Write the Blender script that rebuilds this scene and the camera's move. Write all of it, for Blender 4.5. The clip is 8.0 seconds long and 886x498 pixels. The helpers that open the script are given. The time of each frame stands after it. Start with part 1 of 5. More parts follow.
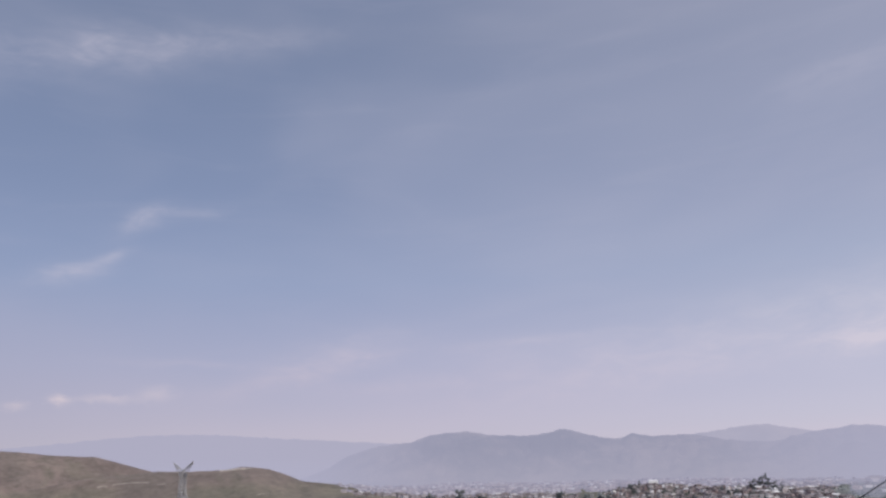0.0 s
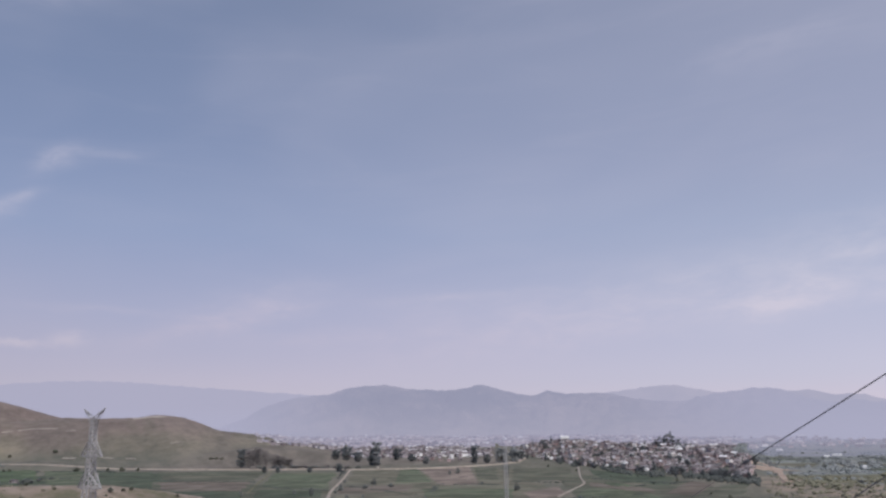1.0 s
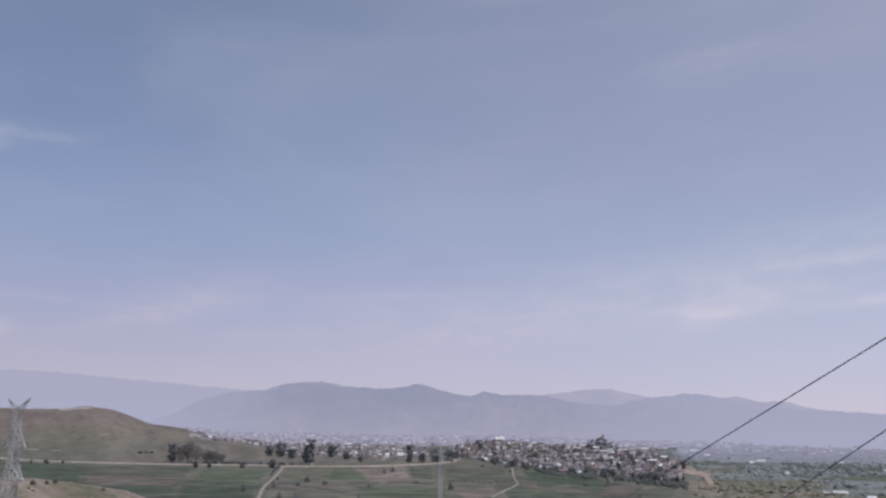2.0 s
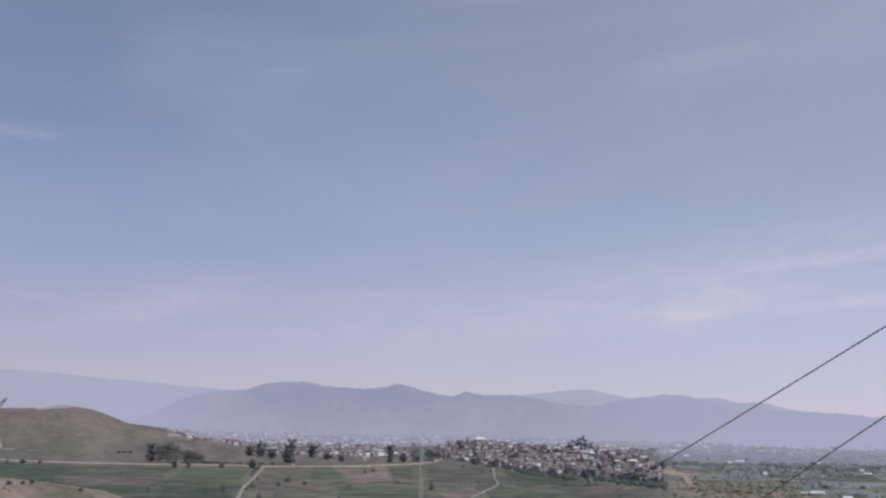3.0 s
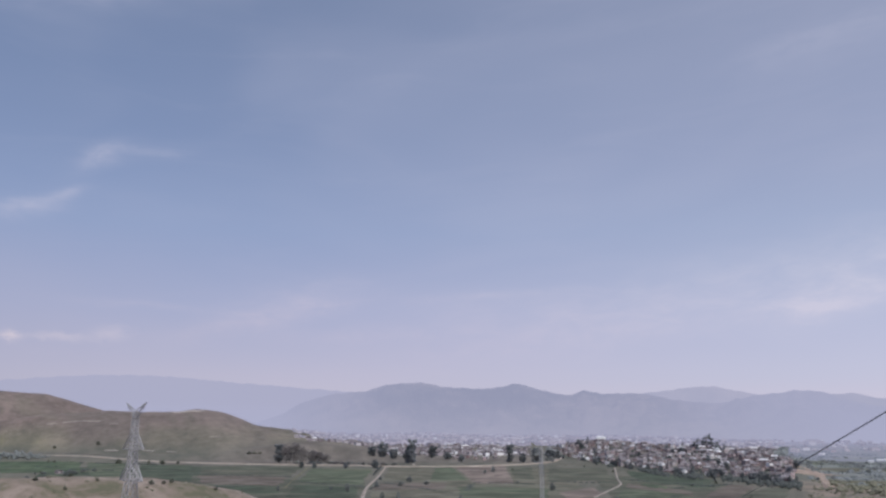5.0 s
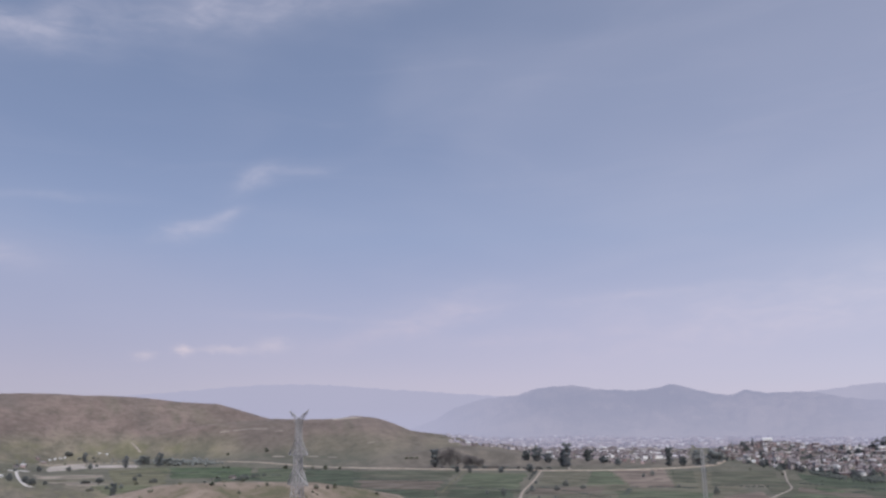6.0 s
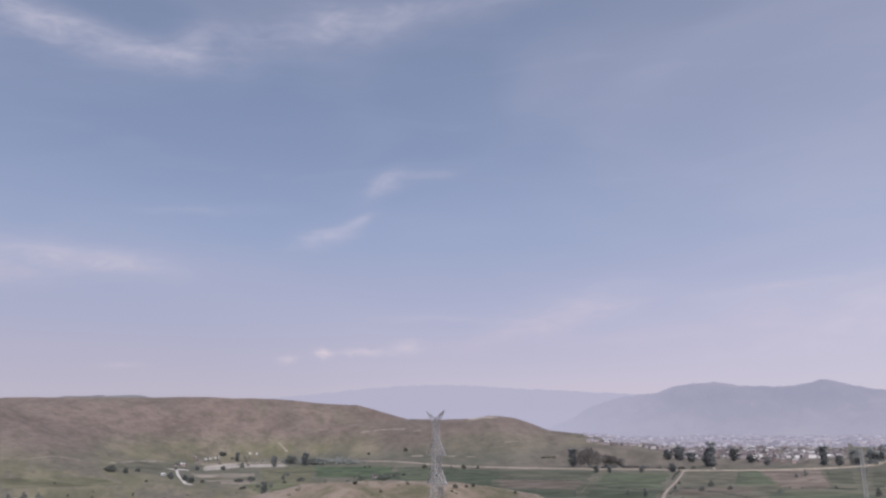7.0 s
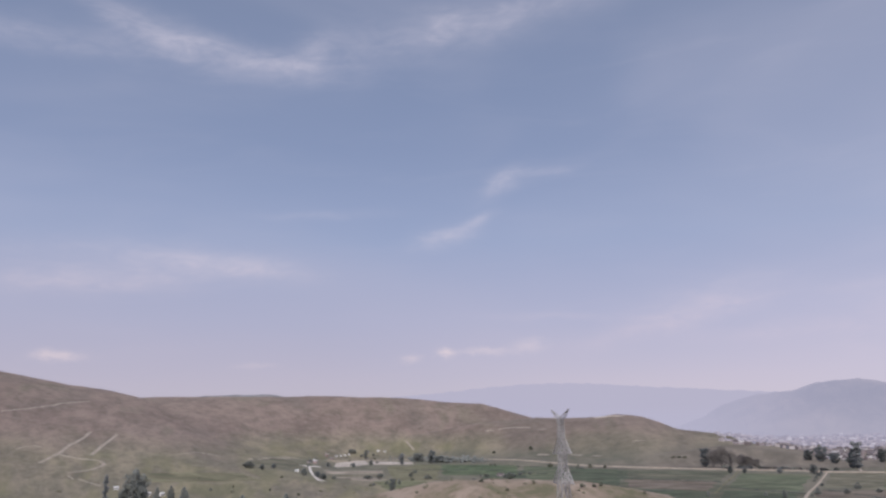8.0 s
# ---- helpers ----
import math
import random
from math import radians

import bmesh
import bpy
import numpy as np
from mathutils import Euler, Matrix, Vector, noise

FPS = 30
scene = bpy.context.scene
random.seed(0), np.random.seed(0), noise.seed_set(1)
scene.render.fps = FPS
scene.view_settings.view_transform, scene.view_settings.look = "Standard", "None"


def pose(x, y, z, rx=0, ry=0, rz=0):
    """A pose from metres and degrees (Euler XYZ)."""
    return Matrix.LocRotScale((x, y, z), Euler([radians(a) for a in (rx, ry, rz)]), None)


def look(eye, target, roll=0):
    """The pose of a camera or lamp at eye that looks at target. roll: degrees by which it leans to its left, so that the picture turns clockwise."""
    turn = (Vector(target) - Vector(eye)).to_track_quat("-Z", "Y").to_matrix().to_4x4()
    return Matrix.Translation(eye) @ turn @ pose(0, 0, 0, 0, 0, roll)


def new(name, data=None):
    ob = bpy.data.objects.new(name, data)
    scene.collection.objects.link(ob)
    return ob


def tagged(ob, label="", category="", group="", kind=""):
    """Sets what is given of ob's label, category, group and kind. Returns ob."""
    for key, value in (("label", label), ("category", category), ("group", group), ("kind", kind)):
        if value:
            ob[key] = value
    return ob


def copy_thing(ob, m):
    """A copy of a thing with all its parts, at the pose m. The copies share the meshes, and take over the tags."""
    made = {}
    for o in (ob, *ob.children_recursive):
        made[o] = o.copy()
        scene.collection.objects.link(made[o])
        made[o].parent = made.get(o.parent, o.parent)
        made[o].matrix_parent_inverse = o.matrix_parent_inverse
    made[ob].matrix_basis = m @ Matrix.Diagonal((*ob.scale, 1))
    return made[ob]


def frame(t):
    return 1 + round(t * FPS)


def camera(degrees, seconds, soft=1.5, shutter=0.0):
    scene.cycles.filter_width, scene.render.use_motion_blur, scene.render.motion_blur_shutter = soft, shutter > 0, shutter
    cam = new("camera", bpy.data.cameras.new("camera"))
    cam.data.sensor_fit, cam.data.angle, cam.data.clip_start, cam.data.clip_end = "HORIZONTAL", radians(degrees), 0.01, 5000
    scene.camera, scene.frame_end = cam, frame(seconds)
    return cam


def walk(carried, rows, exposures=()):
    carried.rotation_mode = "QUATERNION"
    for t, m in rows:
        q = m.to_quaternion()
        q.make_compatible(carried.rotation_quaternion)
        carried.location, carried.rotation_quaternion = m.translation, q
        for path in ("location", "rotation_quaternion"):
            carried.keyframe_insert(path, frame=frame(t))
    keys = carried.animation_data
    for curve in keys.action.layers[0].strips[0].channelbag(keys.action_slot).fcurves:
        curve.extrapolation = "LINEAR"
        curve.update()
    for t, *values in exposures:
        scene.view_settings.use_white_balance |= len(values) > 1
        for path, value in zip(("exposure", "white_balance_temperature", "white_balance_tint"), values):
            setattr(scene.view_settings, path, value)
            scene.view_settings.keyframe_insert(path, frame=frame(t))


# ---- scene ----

# ---------------------------------------------------------------- camera
EYE = 55.0          # height of the lookout's eye over the valley floor
cam = camera(56.77, 8.0, soft=2.5)
TURNS = [
    (0.0, 105.592, 2.177, 8.447),
    (0.5, 103.687, 1.722, 5.607),
    (1.0, 102.327, 1.077, 2.821),
    (1.5, 102.215, -0.191, 0.200),
    (1.7, 102.220, -0.210, -0.640),
    (2.8, 102.240, -0.280, -2.500),
    (3.0, 102.242, -0.287, -2.818),
    (3.5, 102.004, -0.366, -5.039),
    (4.0, 101.993, -0.314, -4.916),
    (4.5, 102.098, -0.000, 0.000),
    (5.0, 102.230, 0.197, 5.254),
    (5.2, 102.306, 0.360, 7.641),
    (6.3, 102.682, 1.125, 18.228),
    (6.5, 102.713, 1.226, 19.945),
    (7.0, 102.747, 1.218, 24.938),
    (7.5, 102.865, 1.152, 30.044),
    (8.0, 102.812, 1.034, 33.420),
]
EXPOSURES = [(0.0, 0.0, 6620, 11), (0.5, 0.0, 6680, 12), (1.0, -0.01, 6500, 11), (1.5, -0.045, 6350, 10), (3.0, -0.055, 6330, 10), (3.5, -0.045, 6330, 12), (4.0, -0.05, 6270, 11), (4.5, -0.005, 6260, 10), (5.0, 0.0, 6270, 10), (6.5, 0.07, 6540, 11), (8.0, 0.13, 6700, 12)]
# small sway of the hand-held camera: time, sideways, up (metres)
SWAY = [(0.0, 0.0, 0.014), (0.5, -0.006, 0.012), (1.0, -0.002, 0.006), (1.5, -0.006, 0.013), (3.0, -0.008, 0.022), (3.5, -0.006, 0.012), (4.0, -0.012, 0.020), (4.5, -0.024, 0.050), (5.0, -0.032, 0.062), (5.2, -0.033, 0.064), (8.0, -0.033, 0.064)]


def sway(t, k):
    return float(np.interp(t, [s[0] for s in SWAY], [s[k] for s in SWAY]))


walk(cam, [(t, pose(sway(t, 1), 0, EYE + sway(t, 2), rx, ry, rz)) for t, rx, ry, rz in TURNS], EXPOSURES)

# ---------------------------------------------------------------- sun
SUN_AZ, SUN_EL = 150.0, 48.0     # clockwise from +y, and up
sun_data = bpy.data.lights.new("sun", "SUN")
sun_data.energy, sun_data.angle, sun_data.color = 2.6, radians(0.6), (1.0, 0.955, 0.90)
sun = new("sun", sun_data)
to_sun = Vector((math.sin(radians(SUN_AZ)) * math.cos(radians(SUN_EL)), math.cos(radians(SUN_AZ)) * math.cos(radians(SUN_EL)), math.sin(radians(SUN_EL))))
sun.matrix_world = look(to_sun * 100, (0, 0, 0))


def srgb(r, g, b):
    """Linear colour of a display colour 0 to 255."""
    return tuple((c / 255 / 12.92) if c <= 10 else ((c / 255 + 0.055) / 1.055) ** 2.4 for c in (r, g, b))


# ---------------------------------------------------------------- node helpers
class Nodes:
    """A small writer of shader nodes."""

    def __init__(self, tree):
        self.tree = tree
        tree.nodes.clear()

    def add(self, kind, **sockets):
        n = self.tree.nodes.new(kind)
        for k, v in sockets.items():
            self.put(n.inputs[k.replace("_", " ")], v)
        return n

    def put(self, socket, v):
        if isinstance(v, bpy.types.NodeSocket):
            self.tree.links.new(v, socket)
        elif isinstance(v, bpy.types.Node):
            self.tree.links.new(v.outputs[0], socket)
        else:
            if socket.type == "RGBA" and len(v) == 3:
                v = (*v, 1)
            socket.default_value = v

    def math(self, op, a, b=0.0, c=0.0, clamp=False):
        n = self.tree.nodes.new("ShaderNodeMath")
        n.operation, n.use_clamp = op, clamp
        for s, v in zip(n.inputs, (a, b, c)):
            self.put(s, v)
        return n.outputs[0]

    def mix(self, f, a, b, blend="MIX"):
        n = self.tree.nodes.new("ShaderNodeMix")
        n.data_type, n.blend_type = "RGBA", blend
        self.put(n.inputs[0], f), self.put(n.inputs[6], a), self.put(n.inputs[7], b)
        return n.outputs[2]

    def noise(self, vector, scale, detail=4.0, rough=0.55, distort=0.0):
        n = self.add("ShaderNodeTexNoise", Scale=scale, Detail=detail, Roughness=rough, Distortion=distort)
        if vector is not None:
            self.put(n.inputs["Vector"], vector)
        return n.outputs[0]

    def span(self, v, lo, hi, a=0.0, b=1.0, smooth=True):
        n = self.tree.nodes.new("ShaderNodeMapRange")
        n.interpolation_type = "SMOOTHSTEP" if smooth else "LINEAR"
        for s, x in zip(n.inputs, (v, lo, hi, a, b)):
            self.put(s, x)
        return n.outputs[0]

    def ramp(self, f, stops):
        n = self.tree.nodes.new("ShaderNodeValToRGB")
        self.put(n.inputs[0], f)
        els = n.color_ramp.elements
        while len(els) < len(stops):
            els.new(0.5)
        for e, (at, c) in zip(els, stops):
            e.position, e.color = at, (*c, 1)
        return n.outputs[0]

    def vec(self, x, y, z=0.0):
        return self.add("ShaderNodeCombineXYZ", X=x, Y=y, Z=z).outputs[0]


# ---------------------------------------------------------------- sky
world = bpy.data.worlds.new("hazy_sky")
scene.world = world
world.use_nodes = True
W = Nodes(world.node_tree)
way = W.add("ShaderNodeTexCoord").outputs["Generated"]
xyz = W.add("ShaderNodeSeparateXYZ", Vector=way)
az = W.math("MULTIPLY", W.math("ARCTAN2", xyz.outputs[0], xyz.outputs[1]), 180 / math.pi)
el = W.math("MULTIPLY", W.math("ARCSINE", xyz.outputs[2]), 180 / math.pi)
nishita = W.tree.nodes.new("ShaderNodeTexSky")
nishita.sky_type, nishita.sun_disc = "NISHITA", False
nishita.sun_elevation, nishita.sun_rotation = radians(SUN_EL), radians(SUN_AZ)
nishita.altitude, nishita.dust_density, nishita.air_density = 2500, 2.0, 1.0
clear = W.mix(1.0, nishita.outputs[0], (0.085, 0.085, 0.085), "MULTIPLY")
# dusty air over the valley: pale lavender low down, slate blue higher up
low = W.span(el, 0, 60, smooth=False)
air = W.ramp(low, [(0.0, srgb(194, 182, 203)), (0.06, srgb(192, 183, 206)), (0.13, srgb(177, 178, 206)), (0.22, srgb(152, 165, 198)),
                   (0.33, srgb(134, 149, 183)), (0.50, srgb(122, 137, 169)), (1.0, srgb(108, 124, 160))])
# broad thin veil
slow = W.noise(W.vec(W.math("MULTIPLY", az, 0.030), W.math("MULTIPLY", el, 0.085)), 1.0, 3.0, 0.5, 0.6)
veil = W.span(slow, 0.38, 0.72)
fine = W.noise(W.vec(W.math("ADD", W.math("MULTIPLY", az, 0.07), W.math("MULTIPLY", el, -0.05)), W.math("MULTIPLY", el, 0.35)), 1.0, 5.0, 0.6, 0.8)
streaks = W.span(fine, 0.45, 0.8)
hazy = W.mix(0.80, clear, air)
cloud = W.math("ADD", W.math("MULTIPLY", veil, 0.13), W.math("MULTIPLY", streaks, 0.045))
# more veil towards the right-hand half of the sky
east = W.span(az, -34, 36)
cloud = W.math("ADD", cloud, W.math("MULTIPLY", east, 0.30))
warp = W.noise(W.vec(W.math("MULTIPLY", az, 0.22), W.math("MULTIPLY", el, 0.45)), 1.0, 3.0, 0.5, 0.3)
warp2 = W.noise(W.vec(W.math("ADD", W.math("MULTIPLY", az, 0.22), 31.7), W.math("MULTIPLY", el, 0.45)), 1.0, 3.0, 0.5, 0.3)
wisps = W.noise(W.vec(W.math("MULTIPLY", az, 0.26), W.math("MULTIPLY", el, 0.75)), 1.0, 3.5, 0.55, 0.7)
az_w = W.math("ADD", az, W.math("MULTIPLY", W.math("SUBTRACT", warp, 0.5), 1.9))
el_w = W.math("ADD", el, W.math("MULTIPLY", W.math("SUBTRACT", warp2, 0.5), 1.0))
# cirrus: azimuth, elevation, half length, half width, slope (degrees), strength
CIRRUS = [
    (-51.6, 26.0, 3.4, 0.95, -10, 0.50), (-44.6, 25.2, 3.0, 0.62, 4, 0.44), (-42.4, 26.4, 1.1, 0.9, 55, 0.32), (-34.0, 27.5, 6.8, 1.3, 10, 0.28), (-31.0, 28.4, 2.5, 0.9, 8, 0.08),
    (-42.0, 24.4, 4.0, 0.6, 6, 0.13), (-61.0, 25.0, 6.0, 0.8, 0, 0.24), (-24.0, 29.2, 6.0, 0.8, 8, 0.18), (-56.5, 27.2, 2.5, 0.7, -25, 0.24),
    (-28.7, 17.25, 1.3, 0.58, 30, 0.38), (-25.9, 17.95, 2.0, 0.28, 3, 0.27), (-33.2, 13.55, 1.8, 0.55, 12, 0.44), (-30.7, 14.5, 1.2, 0.36, 24, 0.36), (-42.0, 15.1, 4.0, 0.3, 3, 0.12),
    (-47.5, 11.5, 4.0, 0.8, -6, 0.36), (-57.0, 10.2, 6.0, 0.7, 4, 0.40), (-54.0, 11.7, 7.0, 1.0, 0, 0.22),
    (-17.6, 7.3, 4.5, 0.7, 13, 0.46), (-15.0, 8.8, 4.0, 1.0, 12, 0.20), (-25.0, 7.9, 4.0, 0.25, -2, 0.20), (-2.0, 9.0, 4.5, 0.28, 3, 0.18),
    (19.2, 7.2, 2.0, 1.0, 20, 0.38), (21.4, 8.1, 3.4, 0.85, 4, 0.34), (28.0, 7.75, 5.5, 0.40, 3, 0.36), (29.0, 10.6, 6.0, 0.4, 4, 0.28), (20.0, 10.0, 16.0, 1.8, 10, 0.26),
    (8.0, 6.5, 14.0, 1.2, 6, 0.18), (21.0, 24.1, 4.5, 0.9, 6, 0.12), (2.0, 8.0, 12.0, 1.0, 4, 0.12), (-10.0, 6.2, 8.0, 0.5, 2, 0.14),
]
threads = W.noise(W.vec(W.math("ADD", W.math("MULTIPLY", az, 0.55), W.math("MULTIPLY", el, -0.4)), W.math("MULTIPLY", el, 1.3)), 1.0, 4.0, 0.6, 0.8)
ragged = W.math("MULTIPLY", W.span(wisps, 0.28, 0.72, 0.42, 1.0), W.span(threads, 0.32, 0.66, 0.78, 1.08))
for a0, e0, half_l, half_w, slope, strength in CIRRUS:
    c, s, k = math.cos(radians(slope)), math.sin(radians(slope)), math.cos(radians(e0))
    da, de = W.math("MULTIPLY", W.math("SUBTRACT", az_w, a0), k), W.math("SUBTRACT", el_w, e0)
    u = W.math("ADD", W.math("MULTIPLY", da, c / half_l), W.math("MULTIPLY", de, s / half_l))
    v = W.math("ADD", W.math("MULTIPLY", da, -s / half_w), W.math("MULTIPLY", de, c / half_w))
    d2 = W.math("ADD", W.math("MULTIPLY", u, u), W.math("MULTIPLY", v, v))
    body = W.math("POWER", 2.718, W.math("MULTIPLY", d2, -0.8))
    cloud = W.math("ADD", cloud, W.math("MULTIPLY", W.math("MULTIPLY", body, ragged), strength))
cloud = W.math("MINIMUM", cloud, 0.9)
sky = W.mix(cloud, hazy, W.mix(W.span(el, 4, 16), srgb(211, 199, 214), srgb(203, 200, 216)))
# small heaps of cumulus low over the far range: azimuth, elevation, half width, half height, strength
puff = W.noise(W.vec(W.math("MULTIPLY", az, 0.9), W.math("MULTIPLY", el, 1.6)), 1.0, 4.0, 0.6)
az_p = W.math("ADD", az, W.math("MULTIPLY", W.math("SUBTRACT", puff, 0.5), 1.8))
el_p = W.math("ADD", el, W.math("MULTIPLY", W.math("SUBTRACT", puff, 0.5), 0.9))
heap = 0.0
for a0, e0, half_l, half_w, strength in [(-33.1, 5.6, 0.5, 0.30, 0.9), (-30.4, 5.65, 1.7, 0.24, 0.46), (-27.3, 5.95, 1.0, 0.42, 0.40),
                                         (-35.6, 5.2, 0.6, 0.24, 0.5), (-58.3, 5.3, 1.2, 0.28, 0.75), (-59.2, 5.5, 0.5, 0.26, 0.4), (-46.2, 4.8, 1.2, 0.2, 0.25)]:
    u = W.math("DIVIDE", W.math("SUBTRACT", az_p, a0), half_l)
    v = W.math("DIVIDE", W.math("SUBTRACT", el_p, e0), half_w)
    d2 = W.math("ADD", W.math("MULTIPLY", u, u), W.math("MULTIPLY", v, v))
    heap = W.math("ADD", heap, W.math("MULTIPLY", W.math("POWER", 2.718, W.math("MULTIPLY", d2, -1.0)), strength))
sky = W.mix(W.math("MINIMUM", heap, 0.9), sky, srgb(218, 208, 220))
# the air low over the horizon is thinner to the left and brighter to the right
near_low = W.span(el, 3, 17, 1.0, 0.0)
gain = W.math("ADD", W.math("MULTIPLY", W.math("MULTIPLY", near_low, W.span(az, -42, 34, smooth=False)), 0.26), W.math("SUBTRACT", 1.0, W.math("MULTIPLY", near_low, 0.15)))
pink = W.math("SUBTRACT", 1.0, W.math("MULTIPLY", W.math("MULTIPLY", W.span(el, 0.5, 3.5), W.span(el, 9, 18, 1.0, 0.0)), W.span(az, -14, 26, 0.0, 0.065)))
sky = W.mix(1.0, sky, W.add("ShaderNodeCombineColor", Red=W.math("MULTIPLY", gain, pink), Green=gain, Blue=gain).outputs[0], "MULTIPLY")
back = W.add("ShaderNodeBackground", Color=sky, Strength=1.0)
W.add("ShaderNodeOutputWorld", Surface=back)


# ---------------------------------------------------------------- materials
def material(name):
    m = bpy.data.materials.new(name)
    m.use_nodes = True
    return m, Nodes(m.node_tree)


def finish(n, colour, rough=0.9, relief=None, strength=0.4, distance=0.3, metal=0.0):
    b = n.add("ShaderNodeBsdfPrincipled", Base_Color=colour, Roughness=rough, Metallic=metal)
    n.put(b.inputs["Specular IOR Level"], 0.2)
    if relief is not None:
        bump = n.add("ShaderNodeBump", Height=relief, Strength=strength, Distance=distance)
        n.put(b.inputs["Normal"], bump)
    n.add("ShaderNodeOutputMaterial", Surface=b)


def speckled(name, dark, mid, pale, big, small, rough=0.92, local=False, strength=0.4, distance=0.3, vary=0.0, leaf=False):
    """Two scales of variation between three colours; sizes in metres."""
    m, n = material(name)
    where = n.add("ShaderNodeTexCoord").outputs["Object"] if local else n.add("ShaderNodeNewGeometry").outputs["Position"]
    a, b = n.noise(where, 1 / big, 4), n.noise(where, 1 / small, 5, 0.65)
    f = n.math("ADD", n.math("MULTIPLY", a, 0.55), n.math("MULTIPLY", b, 0.45))
    c = n.ramp(n.span(f, 0.34, 0.66), [(0.0, dark), (0.5, mid), (1.0, pale)])
    if vary:
        r = n.add("ShaderNodeObjectInfo").outputs["Random"]
        hsv = n.add("ShaderNodeHueSaturation", Color=c, Value=n.span(r, 0, 1, 1 - vary, 1 + vary, False), Hue=n.span(r, 0, 1, 0.5 - vary * 0.06, 0.5 + vary * 0.06, False))
        c = hsv.outputs[0]
    if leaf:
        # thin leaves let part of the light through
        own, thru = n.add("ShaderNodeBsdfDiffuse", Color=c), n.add("ShaderNodeBsdfTranslucent", Color=c)
        both = n.add("ShaderNodeMixShader", Fac=0.08)
        n.put(both.inputs[1], own), n.put(both.inputs[2], thru)
        n.add("ShaderNodeOutputMaterial", Surface=both)
        return m
    finish(n, c, rough, b, strength, distance)
    return m


def crop(name, dark, pale, row, turn, soil=0.25):
    """A field in rows: crop colours over soil, rows some metres apart along one way."""
    m, n = material(name)
    where = n.add("ShaderNodeNewGeometry").outputs["Position"]
    p = n.add("ShaderNodeSeparateXYZ", Vector=where)
    across = n.math("ADD", n.math("MULTIPLY", p.outputs[0], math.cos(radians(turn))), n.math("MULTIPLY", p.outputs[1], math.sin(radians(turn))))
    along = n.math("SUBTRACT", n.math("MULTIPLY", p.outputs[1], math.cos(radians(turn))), n.math("MULTIPLY", p.outputs[0], math.sin(radians(turn))))
    big, small = n.noise(where, 1 / 45, 4, 0.6), n.noise(where, 1 / 5, 5, 0.65)
    wob = n.math("ADD", n.math("DIVIDE", across, row), n.math("MULTIPLY", big, 1.2))
    rows = n.span(n.math("SINE", n.math("MULTIPLY", wob, 6.283)), -0.8, 0.9)
    c = n.mix(n.span(big, 0.33, 0.68), dark, pale)
    c = n.mix(n.math("MULTIPLY", n.span(small, 0.5, 0.72), soil * 1.6), c, (0.19, 0.145, 0.105))
    c = n.mix(n.math("MULTIPLY", rows, soil), c, (0.17, 0.13, 0.09))
    beds = n.noise(n.vec(n.math("DIVIDE", across, row * 2.2), n.math("DIVIDE", along, 260.0)), 1.0, 3, 0.6)
    c = n.mix(n.span(beds, 0.50, 0.64, 0.0, 0.55), c, dark)
    c = n.mix(n.span(beds, 0.34, 0.47, 0.50, 0.0), c, (0.175, 0.142, 0.110))
    c = n.mix(n.span(n.noise(where, 1 / 22, 5, 0.7, 0.5), 0.50, 0.66, 0.0, 0.40), c, n.mix(small, dark, (0.17, 0.16, 0.115)))
    # thin and lush patches with their own outlines
    tired = n.noise(n.vec(n.math("DIVIDE", along, 3.0), across), 1 / 16, 5, 0.65, 0.6)
    c = n.mix(n.span(tired, 0.52, 0.66, 0.0, 0.50), c, n.mix(0.5, pale, (0.200, 0.165, 0.125)))
    c = n.mix(n.span(tired, 0.34, 0.47, 0.50, 0.0), c, n.mix(0.35, dark, (0.050, 0.058, 0.042)))
    tone = n.span(n.noise(where, 1 / 36, 5, 0.62, 0.7), 0.36, 0.64, 0.70, 1.26)
    c = n.add("ShaderNodeHueSaturation", Color=c, Value=tone).outputs[0]
    finish(n, c, 0.95, n.math("ADD", rows, small), 0.5, 0.4)
    return m


# land: thin dry grass and bare soil, in patches drawn out down the slopes towards the valley
land, n = material("dry_land")
where = n.add("ShaderNodeNewGeometry").outputs["Position"]
place = n.add("ShaderNodeSeparateXYZ", Vector=where)
px, py, height = place.outputs
run = n.math("SQRT", n.math("ADD", n.math("MULTIPLY", px, px), n.math("MULTIPLY", py, py)))
round_way = n.math("MULTIPLY", n.math("ARCTAN2", px, py), 1900.0)
slope = n.vec(round_way, n.math("MULTIPLY", run, 0.24), n.math("MULTIPLY", height, 0.7))
wide = n.noise(slope, 1 / 230, 4, 0.55, 0.5)
blot = n.noise(slope, 1 / 75, 5, 0.60, 0.5)
spots = n.noise(slope, 1 / 26, 4, 0.62, 0.3)
fleck = n.noise(n.vec(round_way, n.math("MULTIPLY", run, 0.55), height), 1 / 15, 6, 0.68, 0.4)
big, small = n.noise(where, 1 / 70, 5, 0.6), n.noise(where, 1 / 4.0, 6, 0.68)
mix_n = n.math("ADD", n.math("MULTIPLY", blot, 0.6), n.math("MULTIPLY", spots, 0.4))
upper = n.ramp(n.span(mix_n, 0.34, 0.66), [(0.0, (0.176, 0.136, 0.122)), (0.5, (0.228, 0.178, 0.158)), (1.0, (0.276, 0.219, 0.192))])
lower = n.ramp(n.span(mix_n, 0.34, 0.66), [(0.0, (0.146, 0.137, 0.105)), (0.5, (0.208, 0.188, 0.142)), (1.0, (0.282, 0.247, 0.187))])
climb = n.math("ADD", height, n.math("MULTIPLY", n.math("SUBTRACT", wide, 0.5), 110.0))
